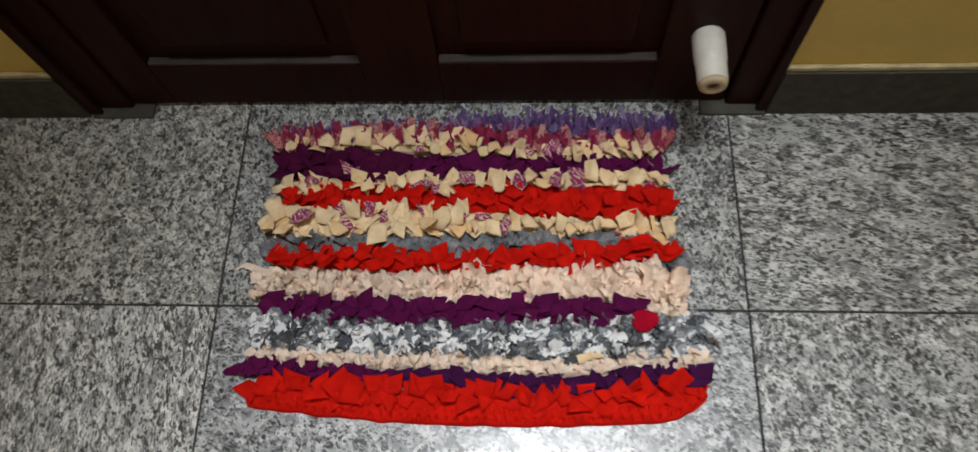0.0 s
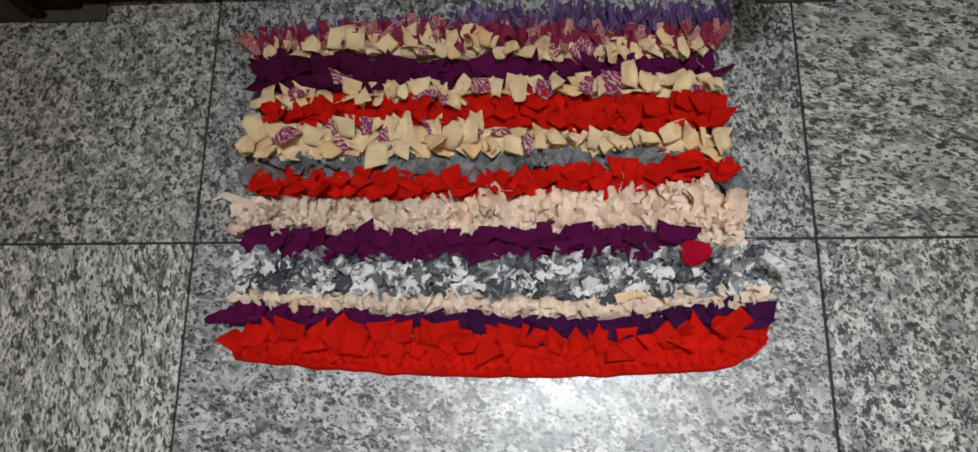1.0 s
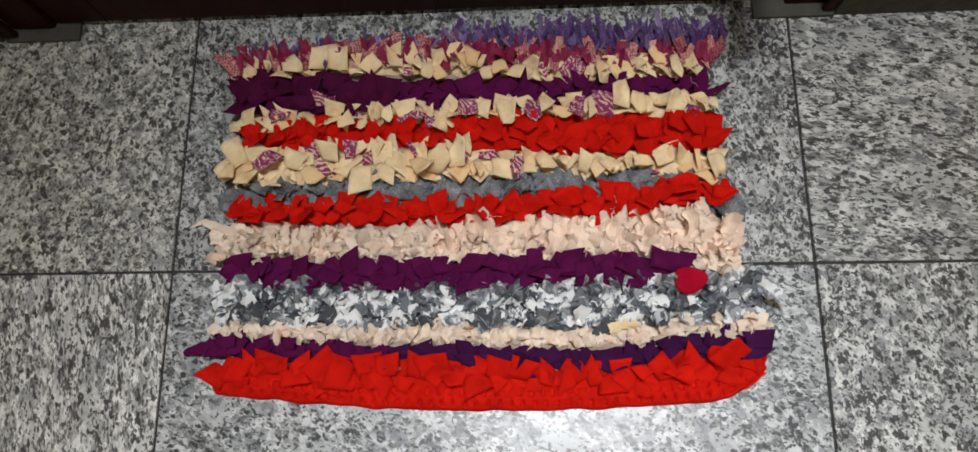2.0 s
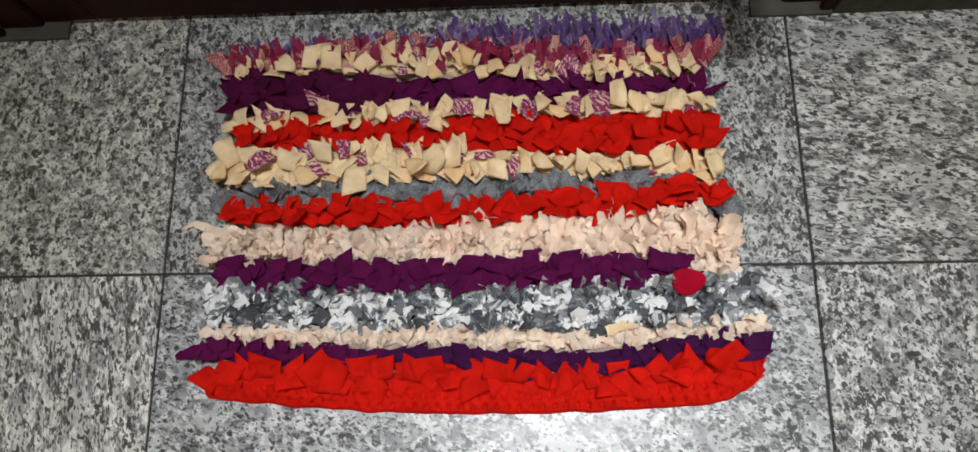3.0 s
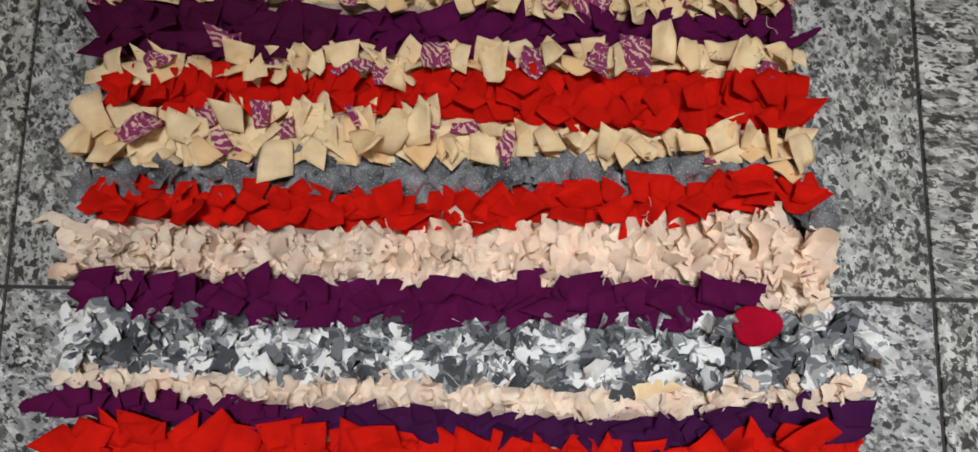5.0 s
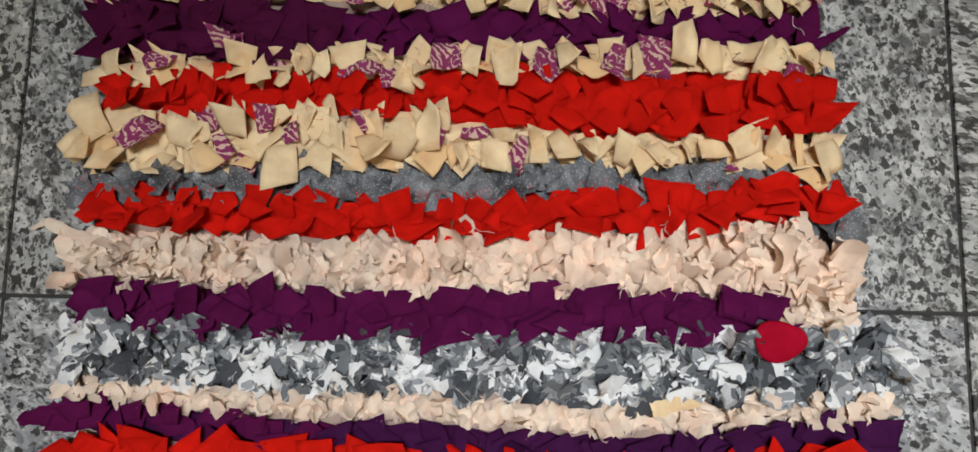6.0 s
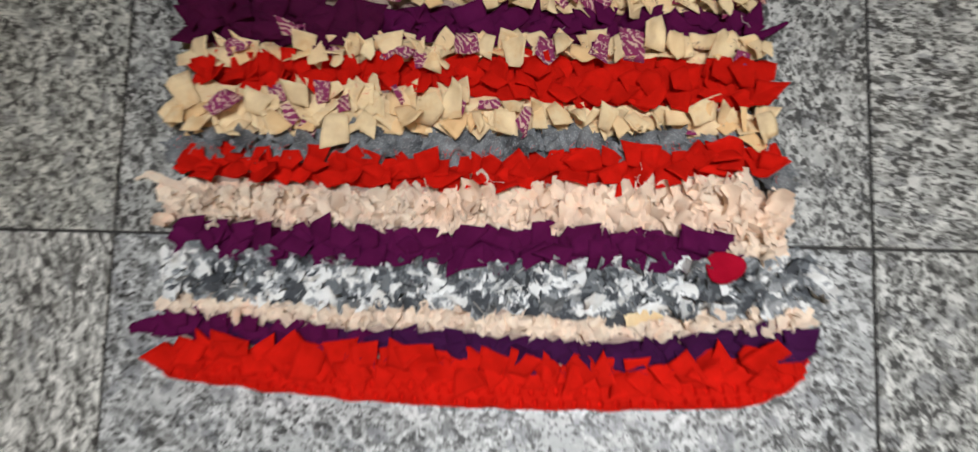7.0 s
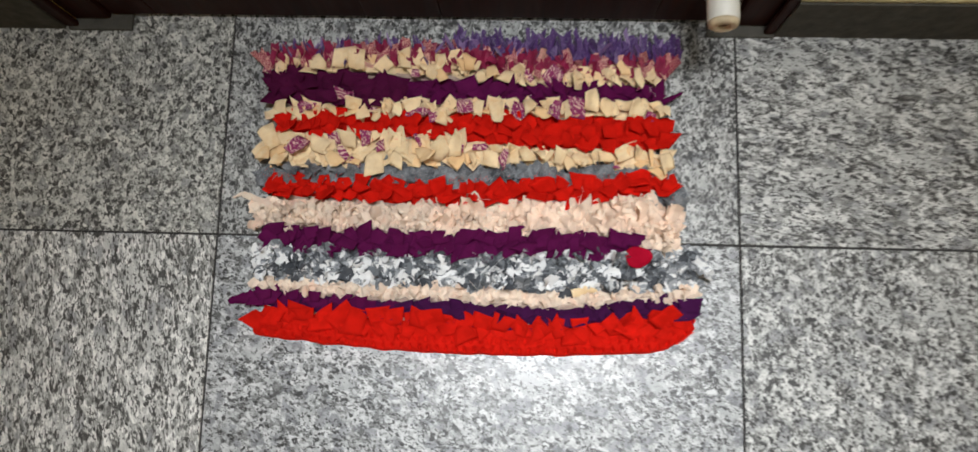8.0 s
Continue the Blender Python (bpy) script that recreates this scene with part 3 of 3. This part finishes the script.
tufts("pink_fringe", -0.250, 0.222, (0.206, 0.216, 0.203, 0.201), 0.008, 0.008, 430, 0.0078, 0.020, M_PINK, row,
      "pink lace ribbon loops", up=0.88, lift=(0.3, 1.0), top=0.010, seed=5, crumple=0.0015, sway=28)

Y = (0.203, 0.204, 0.192, 0.194)
row = ridge(ROW, -0.245, 0.215, Y, 0.007, 0.010, 0.008, M_CREAM, rug, "stripe of cream cotton scraps", seed=2)
scraps(row, -0.240, 0.208, Y, 0.008, 0.010, 0.0170, 0.019, 0.015, only(M_CREAM), up=0.5, lift=(0.25, 0.7), top=0.011, lanes=2, seed=21, crisp=1.0)
pieces(row, Y, M_MAGENTA, ((-251, 198, 16, 23), (-74, 190, 13, 14)), top=0.0185, seed=210)
pieces(row, Y, M_CREAM, ((-166, 208, 23, 26), (-142, 207, 33, 31), (-112, 202, 26, 20), (-191, 201, 28, 26), (-217, 204, 26, 14), (-236, 197, 16, 20), (-84, 206, 18, 20),
                         (-70, 210, 20, 23), (-58, 192, 23, 25), (-46, 205, 13, 23), (-32, 212, 20, 25), (-12, 204, 20, 20), (-46, 187, 15, 31)), top=0.0185, seed=211)
pieces(row, Y, M_MAGENTA, ((58, 194, 15, 28), (85, 192, 25, 25), (188, 179, 10, 14)), top=0.0185, seed=212)
pieces(row, Y, M_CREAM, ((-29, 210, 20, 28), (-13, 205, 20, 23), (2, 188, 20, 17), (15, 192, 20, 22), (33, 187, 25, 19), (49, 184, 12, 25), (110, 187, 22, 28),
                         (135, 192, 22, 30), (155, 193, 25, 28), (169, 200, 20, 19), (184, 189, 15, 30), (197, 194, 15, 28)), top=0.0185, seed=213)

Y = (0.176, 0.170, 0.170, 0.170)
row = ridge(ROW, -0.250, 0.215, Y, 0.024, 0.012, 0.012, M_WINE, rug, "stripe of dark purple cotton scraps", seed=3)
scraps(row, -0.243, -0.09, Y, 0.021, 0.017, 0.0150, 0.026, 0.021, only(M_WINE), up=0.5, lift=(0.05, 0.28), top=0.014, lanes=4, seed=31)
scraps(row, -0.09, 0.216, Y, 0.013, 0.012, 0.0165, 0.026, 0.0155, only(M_PURPLE), up=0.5, lift=(0.08, 0.35), top=0.0125, lanes=3, seed=32)
fray(-0.250, 0.222, Y, 0.018, 360, M_PURPLE, row, 33)

Y = (0.145, 0.151, 0.152, 0.153)
row = ridge(ROW, -0.248, 0.220, Y, 0.009, 0.010, 0.010, M_CREAM, rug, "stripe of cream and magenta printed scraps", seed=4)
scraps(row, -0.242, 0.214, Y, 0.008, 0.009, 0.0160, 0.019, 0.014, only(M_CREAM), up=0.5, lift=(0.25, 0.7), top=0.012, lanes=2, seed=41, crisp=1.0)
pieces(row, Y, M_MAGENTA, ((-154, 165, 23, 14), (-63, 143, 20, 16), (-54, 140, 17, 22), (-77, 142, 15, 11), (-196, 147, 23, 22), (-120, 145, 13, 11)), top=0.019, seed=410)
pieces(row, Y, M_CREAM, ((-143, 152, 24, 17), (-131, 142, 23, 30), (-107, 150, 20, 25), (-91, 147, 15, 22), (-75, 153, 28, 22), (-38, 139, 17, 30), (-209, 140, 28, 16),
                         (-228, 148, 23, 19), (-242, 138, 18, 16), (-175, 147, 15, 11), (-115, 138, 15, 16)), top=0.019, seed=411)
pieces(row, Y, M_MAGENTA, ((-16, 149, 27, 27), (46, 145, 22, 30), (89, 151, 20, 32), (117, 154, 32, 32), (197, 142, 14, 16)), top=0.019, seed=412)
pieces(row, Y, M_CREAM, ((0, 151, 20, 22), (25, 149, 27, 35), (59, 149, 17, 30), (73, 144, 22, 16), (103, 148, 10, 30), (130, 159, 27, 27), (145, 152, 22, 27),
                         (180, 155, 27, 30), (205, 150, 17, 24), (214, 150, 12, 16), (-35, 140, 10, 24)), top=0.019, seed=413)

Y = (0.130, 0.130, 0.125, 0.124)
row = ridge(ROW, -0.236, 0.225, Y, 0.009, 0.020, 0.010, M_RED, rug, "stripe of bright red cotton scraps", seed=5)
scraps(row, -0.232, -0.01, Y, 0.0105, 0.0125, 0.0175, 0.024, 0.017, only(M_RED), up=0.6, lift=(0.15, 0.5), top=0.0125, lanes=3, seed=51)
scraps(row, 0.002, 0.222, Y, 0.019, 0.020, 0.0165, 0.024, 0.021, only(M_RED), up=0.5, lift=(0.2, 0.6), top=0.0110, lanes=4, seed=52)
fray(-0.232, 0.225, Y, 0.018, 200, M_RED, row, 53)

Y = (0.102, 0.100, 0.096, 0.095)
row = ridge(ROW, -0.255, 0.225, Y, 0.024, 0.010, 0.011, M_CREAM, rug, "stripe of cream scraps with magenta prints", seed=6)
scraps(row, -0.246, -0.005, Y, 0.021, 0.017, 0.0150, 0.022, 0.020, only(M_CREAM), up=0.5, lift=(0.25, 0.7), top=0.0080, lanes=4, seed=61, crisp=1.0)
scraps(row, 0.0, 0.222, Y, 0.010, 0.009, 0.0150, 0.018, 0.015, only(M_CREAM), up=0.5, lift=(0.25, 0.7), top=0.0080, lanes=2, seed=62, crisp=1.0)
pieces(row, Y, M_MAGENTA, ((-204, 98, 26, 33), (-165, 113, 21, 19), (-154, 96, 18, 27), (-131, 113, 18, 22), (-139, 85, 15, 27), (-111, 105, 20, 19), (-69, 114, 8, 25),
                           (-21, 102, 15, 19)), top=0.017, seed=610)
pieces(row, Y, M_CREAM, ((-239, 113, 31, 33), (-245, 91, 26, 30), (-223, 84, 21, 30), (-183, 107, 34, 27), (-194, 78, 26, 13), (-167, 86, 28, 27), (-143, 111, 28, 25),
                         (-120, 116, 23, 11), (-100, 113, 23, 25), (-91, 119, 15, 22), (-116, 81, 30, 35), (-94, 88, 23, 22), (-84, 102, 33, 27), (-62, 90, 25, 32),
                         (-47, 104, 28, 38), (-27, 108, 25, 38), (-7, 91, 13, 24)), top=0.017, seed=611)
pieces(row, Y, M_MAGENTA, ((-20, 102, 10, 17), (1, 106, 23, 10), (31, 91, 13, 30), (159, 85, 10, 5)), top=0.017, seed=612)
pieces(row, Y, M_CREAM, ((-20, 114, 16, 20), (23, 103, 23, 11), (-5, 89, 12, 25), (14, 91, 28, 25), (43, 94, 15, 22), (58, 94, 21, 30), (72, 92, 13, 22),
                         (82, 94, 10, 19), (96, 95, 20, 25), (102, 87, 15, 25), (116, 89, 20, 25), (131, 93, 15, 19), (147, 98, 23, 22), (166, 100, 30, 19),
                         (198, 97, 8, 27), (216, 91, 20, 25), (206, 77, 25, 14)), top=0.017, seed=613)

Y = (0.069, 0.073, 0.074, 0.081)
row = ridge(ROW, -0.252, 0.205, Y, 0.010, 0.010, 0.007, M_DOTTED, rug, "stripe of dotted grey lining scraps", seed=7)
tufts("grey_lining", -0.252, 0.205, Y, 0.009, 0.009, 150, 0.019, 0.018, M_DOTTED, row, "crumpled dotted grey lining", lift=(0.15, 0.7), top=0.0055, seed=71, crumple=0.004)
tufts("grey_lining", 0.198, 0.226, (0.048, 0.048, 0.048, 0.046), 0.012, 0.012, 12, 0.018, 0.018, M_DOTTED, row, "crumpled dotted grey lining", lift=(0.1, 0.6), top=0.006, seed=72)

Y = (0.057, 0.050, 0.056, 0.067)
row = ridge(ROW, -0.243, 0.220, Y, 0.011, 0.011, 0.010, M_RED, rug, "stripe of bright red cotton scraps", seed=8)
scraps(row, -0.240, 0.222, Y, 0.0125, 0.0125, 0.0185, 0.024, 0.018, only(M_RED), up=0.55, lift=(0.2, 0.6), top=0.0135, lanes=3, seed=81, sway=30)
fray(-0.242, 0.222, Y, 0.014, 240, M_RED, row, 83)

Y = (0.028, 0.022, 0.025, 0.022)
row = ridge(ROW, -0.250, 0.224, Y, 0.013, 0.020, 0.009, M_PEACH, rug, "stripe of crumpled peach cotton", rough=0.009, seed=9)
tufts("peach_cotton", -0.254, 0.02, Y, 0.012, 0.015, 330, 0.0115, 0.013, M_PEACH, row, "small crumpled peach scraps", up=0.6, lift=(0.4, 1.2), top=0.006, seed=91, crumple=0.005, sway=65, cup=1.0)
tufts("peach_cotton", -0.05, 0.228, Y, 0.015, 0.016, 260, 0.0125, 0.017, M_PEACH, row, "upright crumpled peach scraps", up=0.92, lift=(0.5, 1.3), top=0.008, seed=92, crumple=0.0045, sway=24, cup=1.0)
tufts("peach_cotton", 0.10, 0.208, (0.036, 0.036, 0.035, 0.042), 0.006, 0.007, 60, 0.0125, 0.016, M_PEACH, row, "upright crumpled peach scraps", up=0.85, lift=(0.5, 1.2), top=0.008, seed=93, crumple=0.0045, sway=26, cup=1.0)

Y = (-0.003, -0.007, -0.005, -0.004)
row = ridge(ROW, -0.245, 0.190, Y, 0.011, 0.012, 0.010, M_PURPLE, rug, "stripe of purple cotton scraps", seed=10)
scraps(row, -0.240, 0.191, Y, 0.0125, 0.0135, 0.0150, 0.024, 0.0165, only(M_PURPLE), up=0.5, lift=(0.08, 0.38), top=0.0130, lanes=3, seed=101)
fray(-0.245, 0.188, Y, 0.014, 420, M_PURPLE, row, 103)

tufts("peach_cotton", 0.194, 0.222, (0.0, 0.0, 0.0, 0.001), 0.014, 0.012, 44, 0.011, 0.012, M_PEACH, row, "crumpled peach scraps at the row end", up=0.5, lift=(0.4, 1.2), top=0.008, seed=102, crumple=0.005, sway=60, cup=1.0)

Y = (-0.032, -0.036, -0.037, -0.031)
row = ridge(ROW, -0.245, 0.248, Y, 0.018, 0.022, 0.009, M_CAMO, rug, "stripe of grey and white camouflage scraps", rough=0.009, seed=11)
tufts("camouflage_cotton", -0.248, 0.256, Y, 0.017, 0.021, 470, 0.0160, 0.0160, M_CAMO, row, "small crumpled camouflage scraps", up=0.6, lift=(0.4, 1.2), top=0.007, seed=111, crumple=0.0055, cup=0.6)

Y = (-0.055, -0.063, -0.067, -0.057)
row = ridge(ROW, -0.250, 0.248, Y, 0.006, 0.009, 0.009, M_PEACH, rug, "narrow stripe of crumpled peach cotton", rough=0.008, seed=12)
tufts("peach_cotton", -0.252, 0.250, Y, 0.004, 0.008, 210, 0.011, 0.011, M_PEACH, row, "small crumpled peach scraps", up=0.5, lift=(0.3, 1.1), top=0.0065, seed=121, crumple=0.0035, cup=1.0)

Y = (-0.072, -0.082, -0.087, -0.074)
row = ridge(ROW, -0.252, 0.248, Y, 0.009, 0.010, 0.009, M_PLUM, rug, "stripe of dark purple cotton scraps", seed=13)
scraps(row, -0.252, 0.246, Y, 0.010, 0.010, 0.0215, 0.027, 0.015, lambda x, r: M_PURPLE if x < -0.08 else M_PLUM, up=0.55, lift=(0.08, 0.35), top=0.010, lanes=3, seed=131)
fray(-0.255, 0.248, Y, 0.012, 260, M_PURPLE, row, 133, top=0.015)

Y = (-0.100, -0.106, -0.109, -0.097)
row = ridge(ROW, -0.250, 0.244, Y, 0.012, 0.017, 0.009, M_RED, rug, "stripe of bright red cotton scraps along the hem", seed=14)
scraps(row, -0.246, 0.229, (-0.093, -0.098, -0.101, -0.087), 0.010, 0.010, 0.0185, 0.024, 0.019, only(M_RED), up=0.9, lift=(0.25, 0.8), top=0.012, seed=141, sway=46)
scraps(row, -0.240, 0.232, (-0.104, -0.109, -0.112, -0.099), 0.006, 0.006, 0.034, 0.022, 0.015, only(M_RED), up=0.8, lift=(0.15, 0.5), top=0.009, lanes=1, seed=142)
# the crocheted red hem, two courses of stitches
bm = bmesh.new()
last = None
STEPS, SIDES = 620, 14
for k in range(STEPS + 1):
    f = k / STEPS
    x = -0.246 + 0.492 * f
    y = -0.101 - 0.0175 * math.sin(math.pi * min(1, f * 0.9 + 0.02)) ** 0.8 + 0.022 * max(0.0, (f - 0.9) / 0.1) ** 2
    uneven = 1.0 + 0.18 * noise.noise(Vector((x * 45, 2, 8)))
    ring = []
    for j in range(SIDES + 1):
        v = 1 - 2 * j / SIDES
        course = 0 if v < -0.05 else 1
        across = math.exp(-((v - (0.30 if course else -0.45)) / 0.17) ** 2)
        gap = max(0.0, math.sin(x * 620 + 1.9 * course + 1.2 * noise.noise(Vector((x * 60, course, 1))))) ** 2
        z = 0.0105 * max(0.0, 1 - v * v) ** 0.45 * (1 + 0.25 * noise.noise(Vector((x * 130, v * 3, 4)))) - 0.0095 * across * gap
        ring.append(bm.verts.new((x + 0.0012 * noise.noise(Vector((x * 200, v * 4, 6))), y + 0.0115 * uneven * v, max(0.0008, 0.0012 + z))))
    if last:
        for j in range(SIDES):
            bm.faces.new((last[j], last[j + 1], ring[j + 1], ring[j]))
    last = ring
bmesh.ops.recalc_face_normals(bm, faces=bm.faces)
part("hem", bm, M_RED, rug, "red crocheted hem", smooth=True)

# the crimson tab, a rounded scrap
bm = bmesh.new()
centre = bm.verts.new((0, 0, 0.003))
rings = []
for radius in (0.45, 0.85, 1.0):
    ring = []
    for k in range(22):
        a = 2 * math.pi * k / 22
        wave = 1 + 0.07 * math.sin(3 * a + 1) + 0.05 * noise.noise(Vector((math.cos(a) * 2, math.sin(a) * 2, 5)))
        ring.append(bm.verts.new((0.0145 * radius * wave * math.cos(a), 0.0120 * radius * wave * math.sin(a),
                                  0.003 * (1 - radius ** 2) + 0.0012 * math.sin(2 * a + 0.5) * radius)))
    rings.append(ring)
edge = [bm.verts.new(v.co - Vector((0, 0, 0.0012))) for v in rings[-1]]
rings.append(edge)
for k in range(22):
    bm.faces.new((centre, rings[0][k], rings[0][(k + 1) % 22]))
    for a, b in zip(rings, rings[1:]):
        bm.faces.new((a[k], b[k], b[(k + 1) % 22], a[(k + 1) % 22]))
tab = part("tab", bm, M_CRIMSON, rug, "single rounded crimson cotton tab", smooth=True)
tab.matrix_world = pose(0.182, -0.0185, 0.024, 5, -6, 0)


def strip(name, places, width, material, label, seed, twist=1.0):
    """A loose ribbon of cloth through a few places (x, y, z)."""
    r = random.Random(seed)
    points, faces = [], []
    steps = 22
    for k in range(steps + 1):
        f = k / steps * (len(places) - 1)
        i = min(int(f), len(places) - 2)
        g = f - i
        g = g * g * (3 - 2 * g)
        p = Vector(places[i]).lerp(Vector(places[i + 1]), g)
        way = (Vector(places[i + 1]) - Vector(places[i])).normalized()
        side = Vector((-way.y, way.x, 0.25 * math.sin(k * 0.7 * twist + seed))).normalized()
        w = width * (1 - 0.75 * (k / steps) ** 2) * r.uniform(0.8, 1.15)
        for j in (-1, 0, 1):
            q = p + side * (w / 2 * j)
            points.append((q.x, q.y, max(0.001, q.z + (0.0025 if j == 0 else 0) + r.uniform(-0.0006, 0.0006))))
    faces = sheet_faces(2, steps)
    mesh = bpy.data.meshes.new(name)
    mesh.from_pydata(points, [], faces)
    mesh.materials.append(material)
    for polygon in mesh.polygons:
        polygon.use_smooth = True
    ob = new(name, mesh)
    ob.parent = rug
    return tagged(ob, label)


strip("loose_strip", ((-0.235, 0.033, 0.014), (-0.258, 0.042, 0.010), (-0.272, 0.047, 0.007), (-0.284, 0.043, 0.002)), 0.009, M_PEACH, "twisted loose peach strip", 1)
strip("loose_strip", ((0.205, -0.022, 0.016), (0.225, -0.012, 0.014), (0.243, -0.001, 0.004)), 0.012, M_CAMO, "loose camouflage strip", 2)
strip("loose_strip", ((0.215, -0.030, 0.016), (0.238, -0.026, 0.012), (0.262, -0.022, 0.003)), 0.011, M_CAMO, "loose camouflage strip", 3)
strip("loose_strip", ((0.212, -0.042, 0.016), (0.236, -0.046, 0.010), (0.258, -0.041, 0.003)), 0.014, M_CAMO, "loose camouflage strip", 4)
strip("loose_strip", ((0.205, 0.160, 0.014), (0.220, 0.167, 0.012), (0.237, 0.178, 0.004)), 0.008, M_PURPLE, "loose purple strip", 5)
strip("loose_strip", ((-0.235, -0.072, 0.013), (-0.255, -0.073, 0.010), (-0.279, -0.077, 0.003)), 0.019, M_PURPLE, "pointed purple end scrap", 6)
strip("loose_strip", ((0.110, -0.060, 0.016), (0.126, -0.055, 0.018), (0.138, -0.056, 0.016)), 0.010, M_CREAM, "folded cream scrap", 7)
strip("loose_strip", ((0.222, -0.058, 0.014), (0.240, -0.053, 0.010), (0.255, -0.047, 0.004)), 0.012, M_PEACH, "loose peach end", 8)

# pulled white threads
THREADS = ((-0.040, 0.036), (0.022, 0.041), (0.030, 0.038), (0.112, 0.044), (0.118, -0.004), (0.090, 0.000),
           (-0.245, 0.022), (0.065, 0.168), (0.203, 0.160), (0.150, -0.012), (0.012, -0.060), (-0.205, 0.034))
for k, (x, y) in enumerate(THREADS):
    r = random.Random(300 + k)
    curve = bpy.data.curves.new("thread", "CURVE")
    curve.dimensions, curve.bevel_depth, curve.bevel_resolution = "3D", 0.00017, 1
    line = curve.splines.new("BEZIER")
    line.bezier_points.add(3)
    a = r.uniform(0, 6.28)
    for j, point in enumerate(line.bezier_points):
        a += r.uniform(-0.8, 0.8)
        x, y = x + 0.005 * math.cos(a), y + 0.005 * math.sin(a)
        point.co = (x, y, 0.022 + 0.004 * math.sin(j * 1.4 + k))
        point.handle_left_type = point.handle_right_type = "AUTO"
    curve.materials.append(M_THREAD)
    ob = new("thread", curve)
    ob.parent = rug

# the floor's granite tiles, laid with narrow joints
TILE, GAP = 0.60, 0.0026
LOOKS = {(-1, 0): M_GRANITE_CALM, (0, 0): M_GRANITE_MIDDLE, (1, 0): M_GRANITE_CROSS, (-1, -1): M_GRANITE_LONG, (0, -1): M_GRANITE_PALE, (1, -1): M_GRANITE_SPECK}
for i in range(-3, 5):
    for j in range(-5, 1):
        x0, x1 = max(ROOM[0], -0.3 + TILE * i), min(ROOM[1], 0.3 + TILE * i)
        y0, y1 = TILE * j, min(TILE * (j + 1), 0.30)
        if x1 - x0 < 0.02:
            continue
        bm = box((x0 + GAP / 2 - (x0 + x1) / 2, y0 + GAP / 2 - (y0 + y1) / 2, -0.012), (x1 - GAP / 2 - (x0 + x1) / 2, y1 - GAP / 2 - (y0 + y1) / 2, 0.0), 0.0006, 1)
        tile = part("tile", bm, LOOKS.get((i, j), M_GRANITE_SPECK), floor)
        tile.location = ((x0 + x1) / 2, (y0 + y1) / 2, 0)
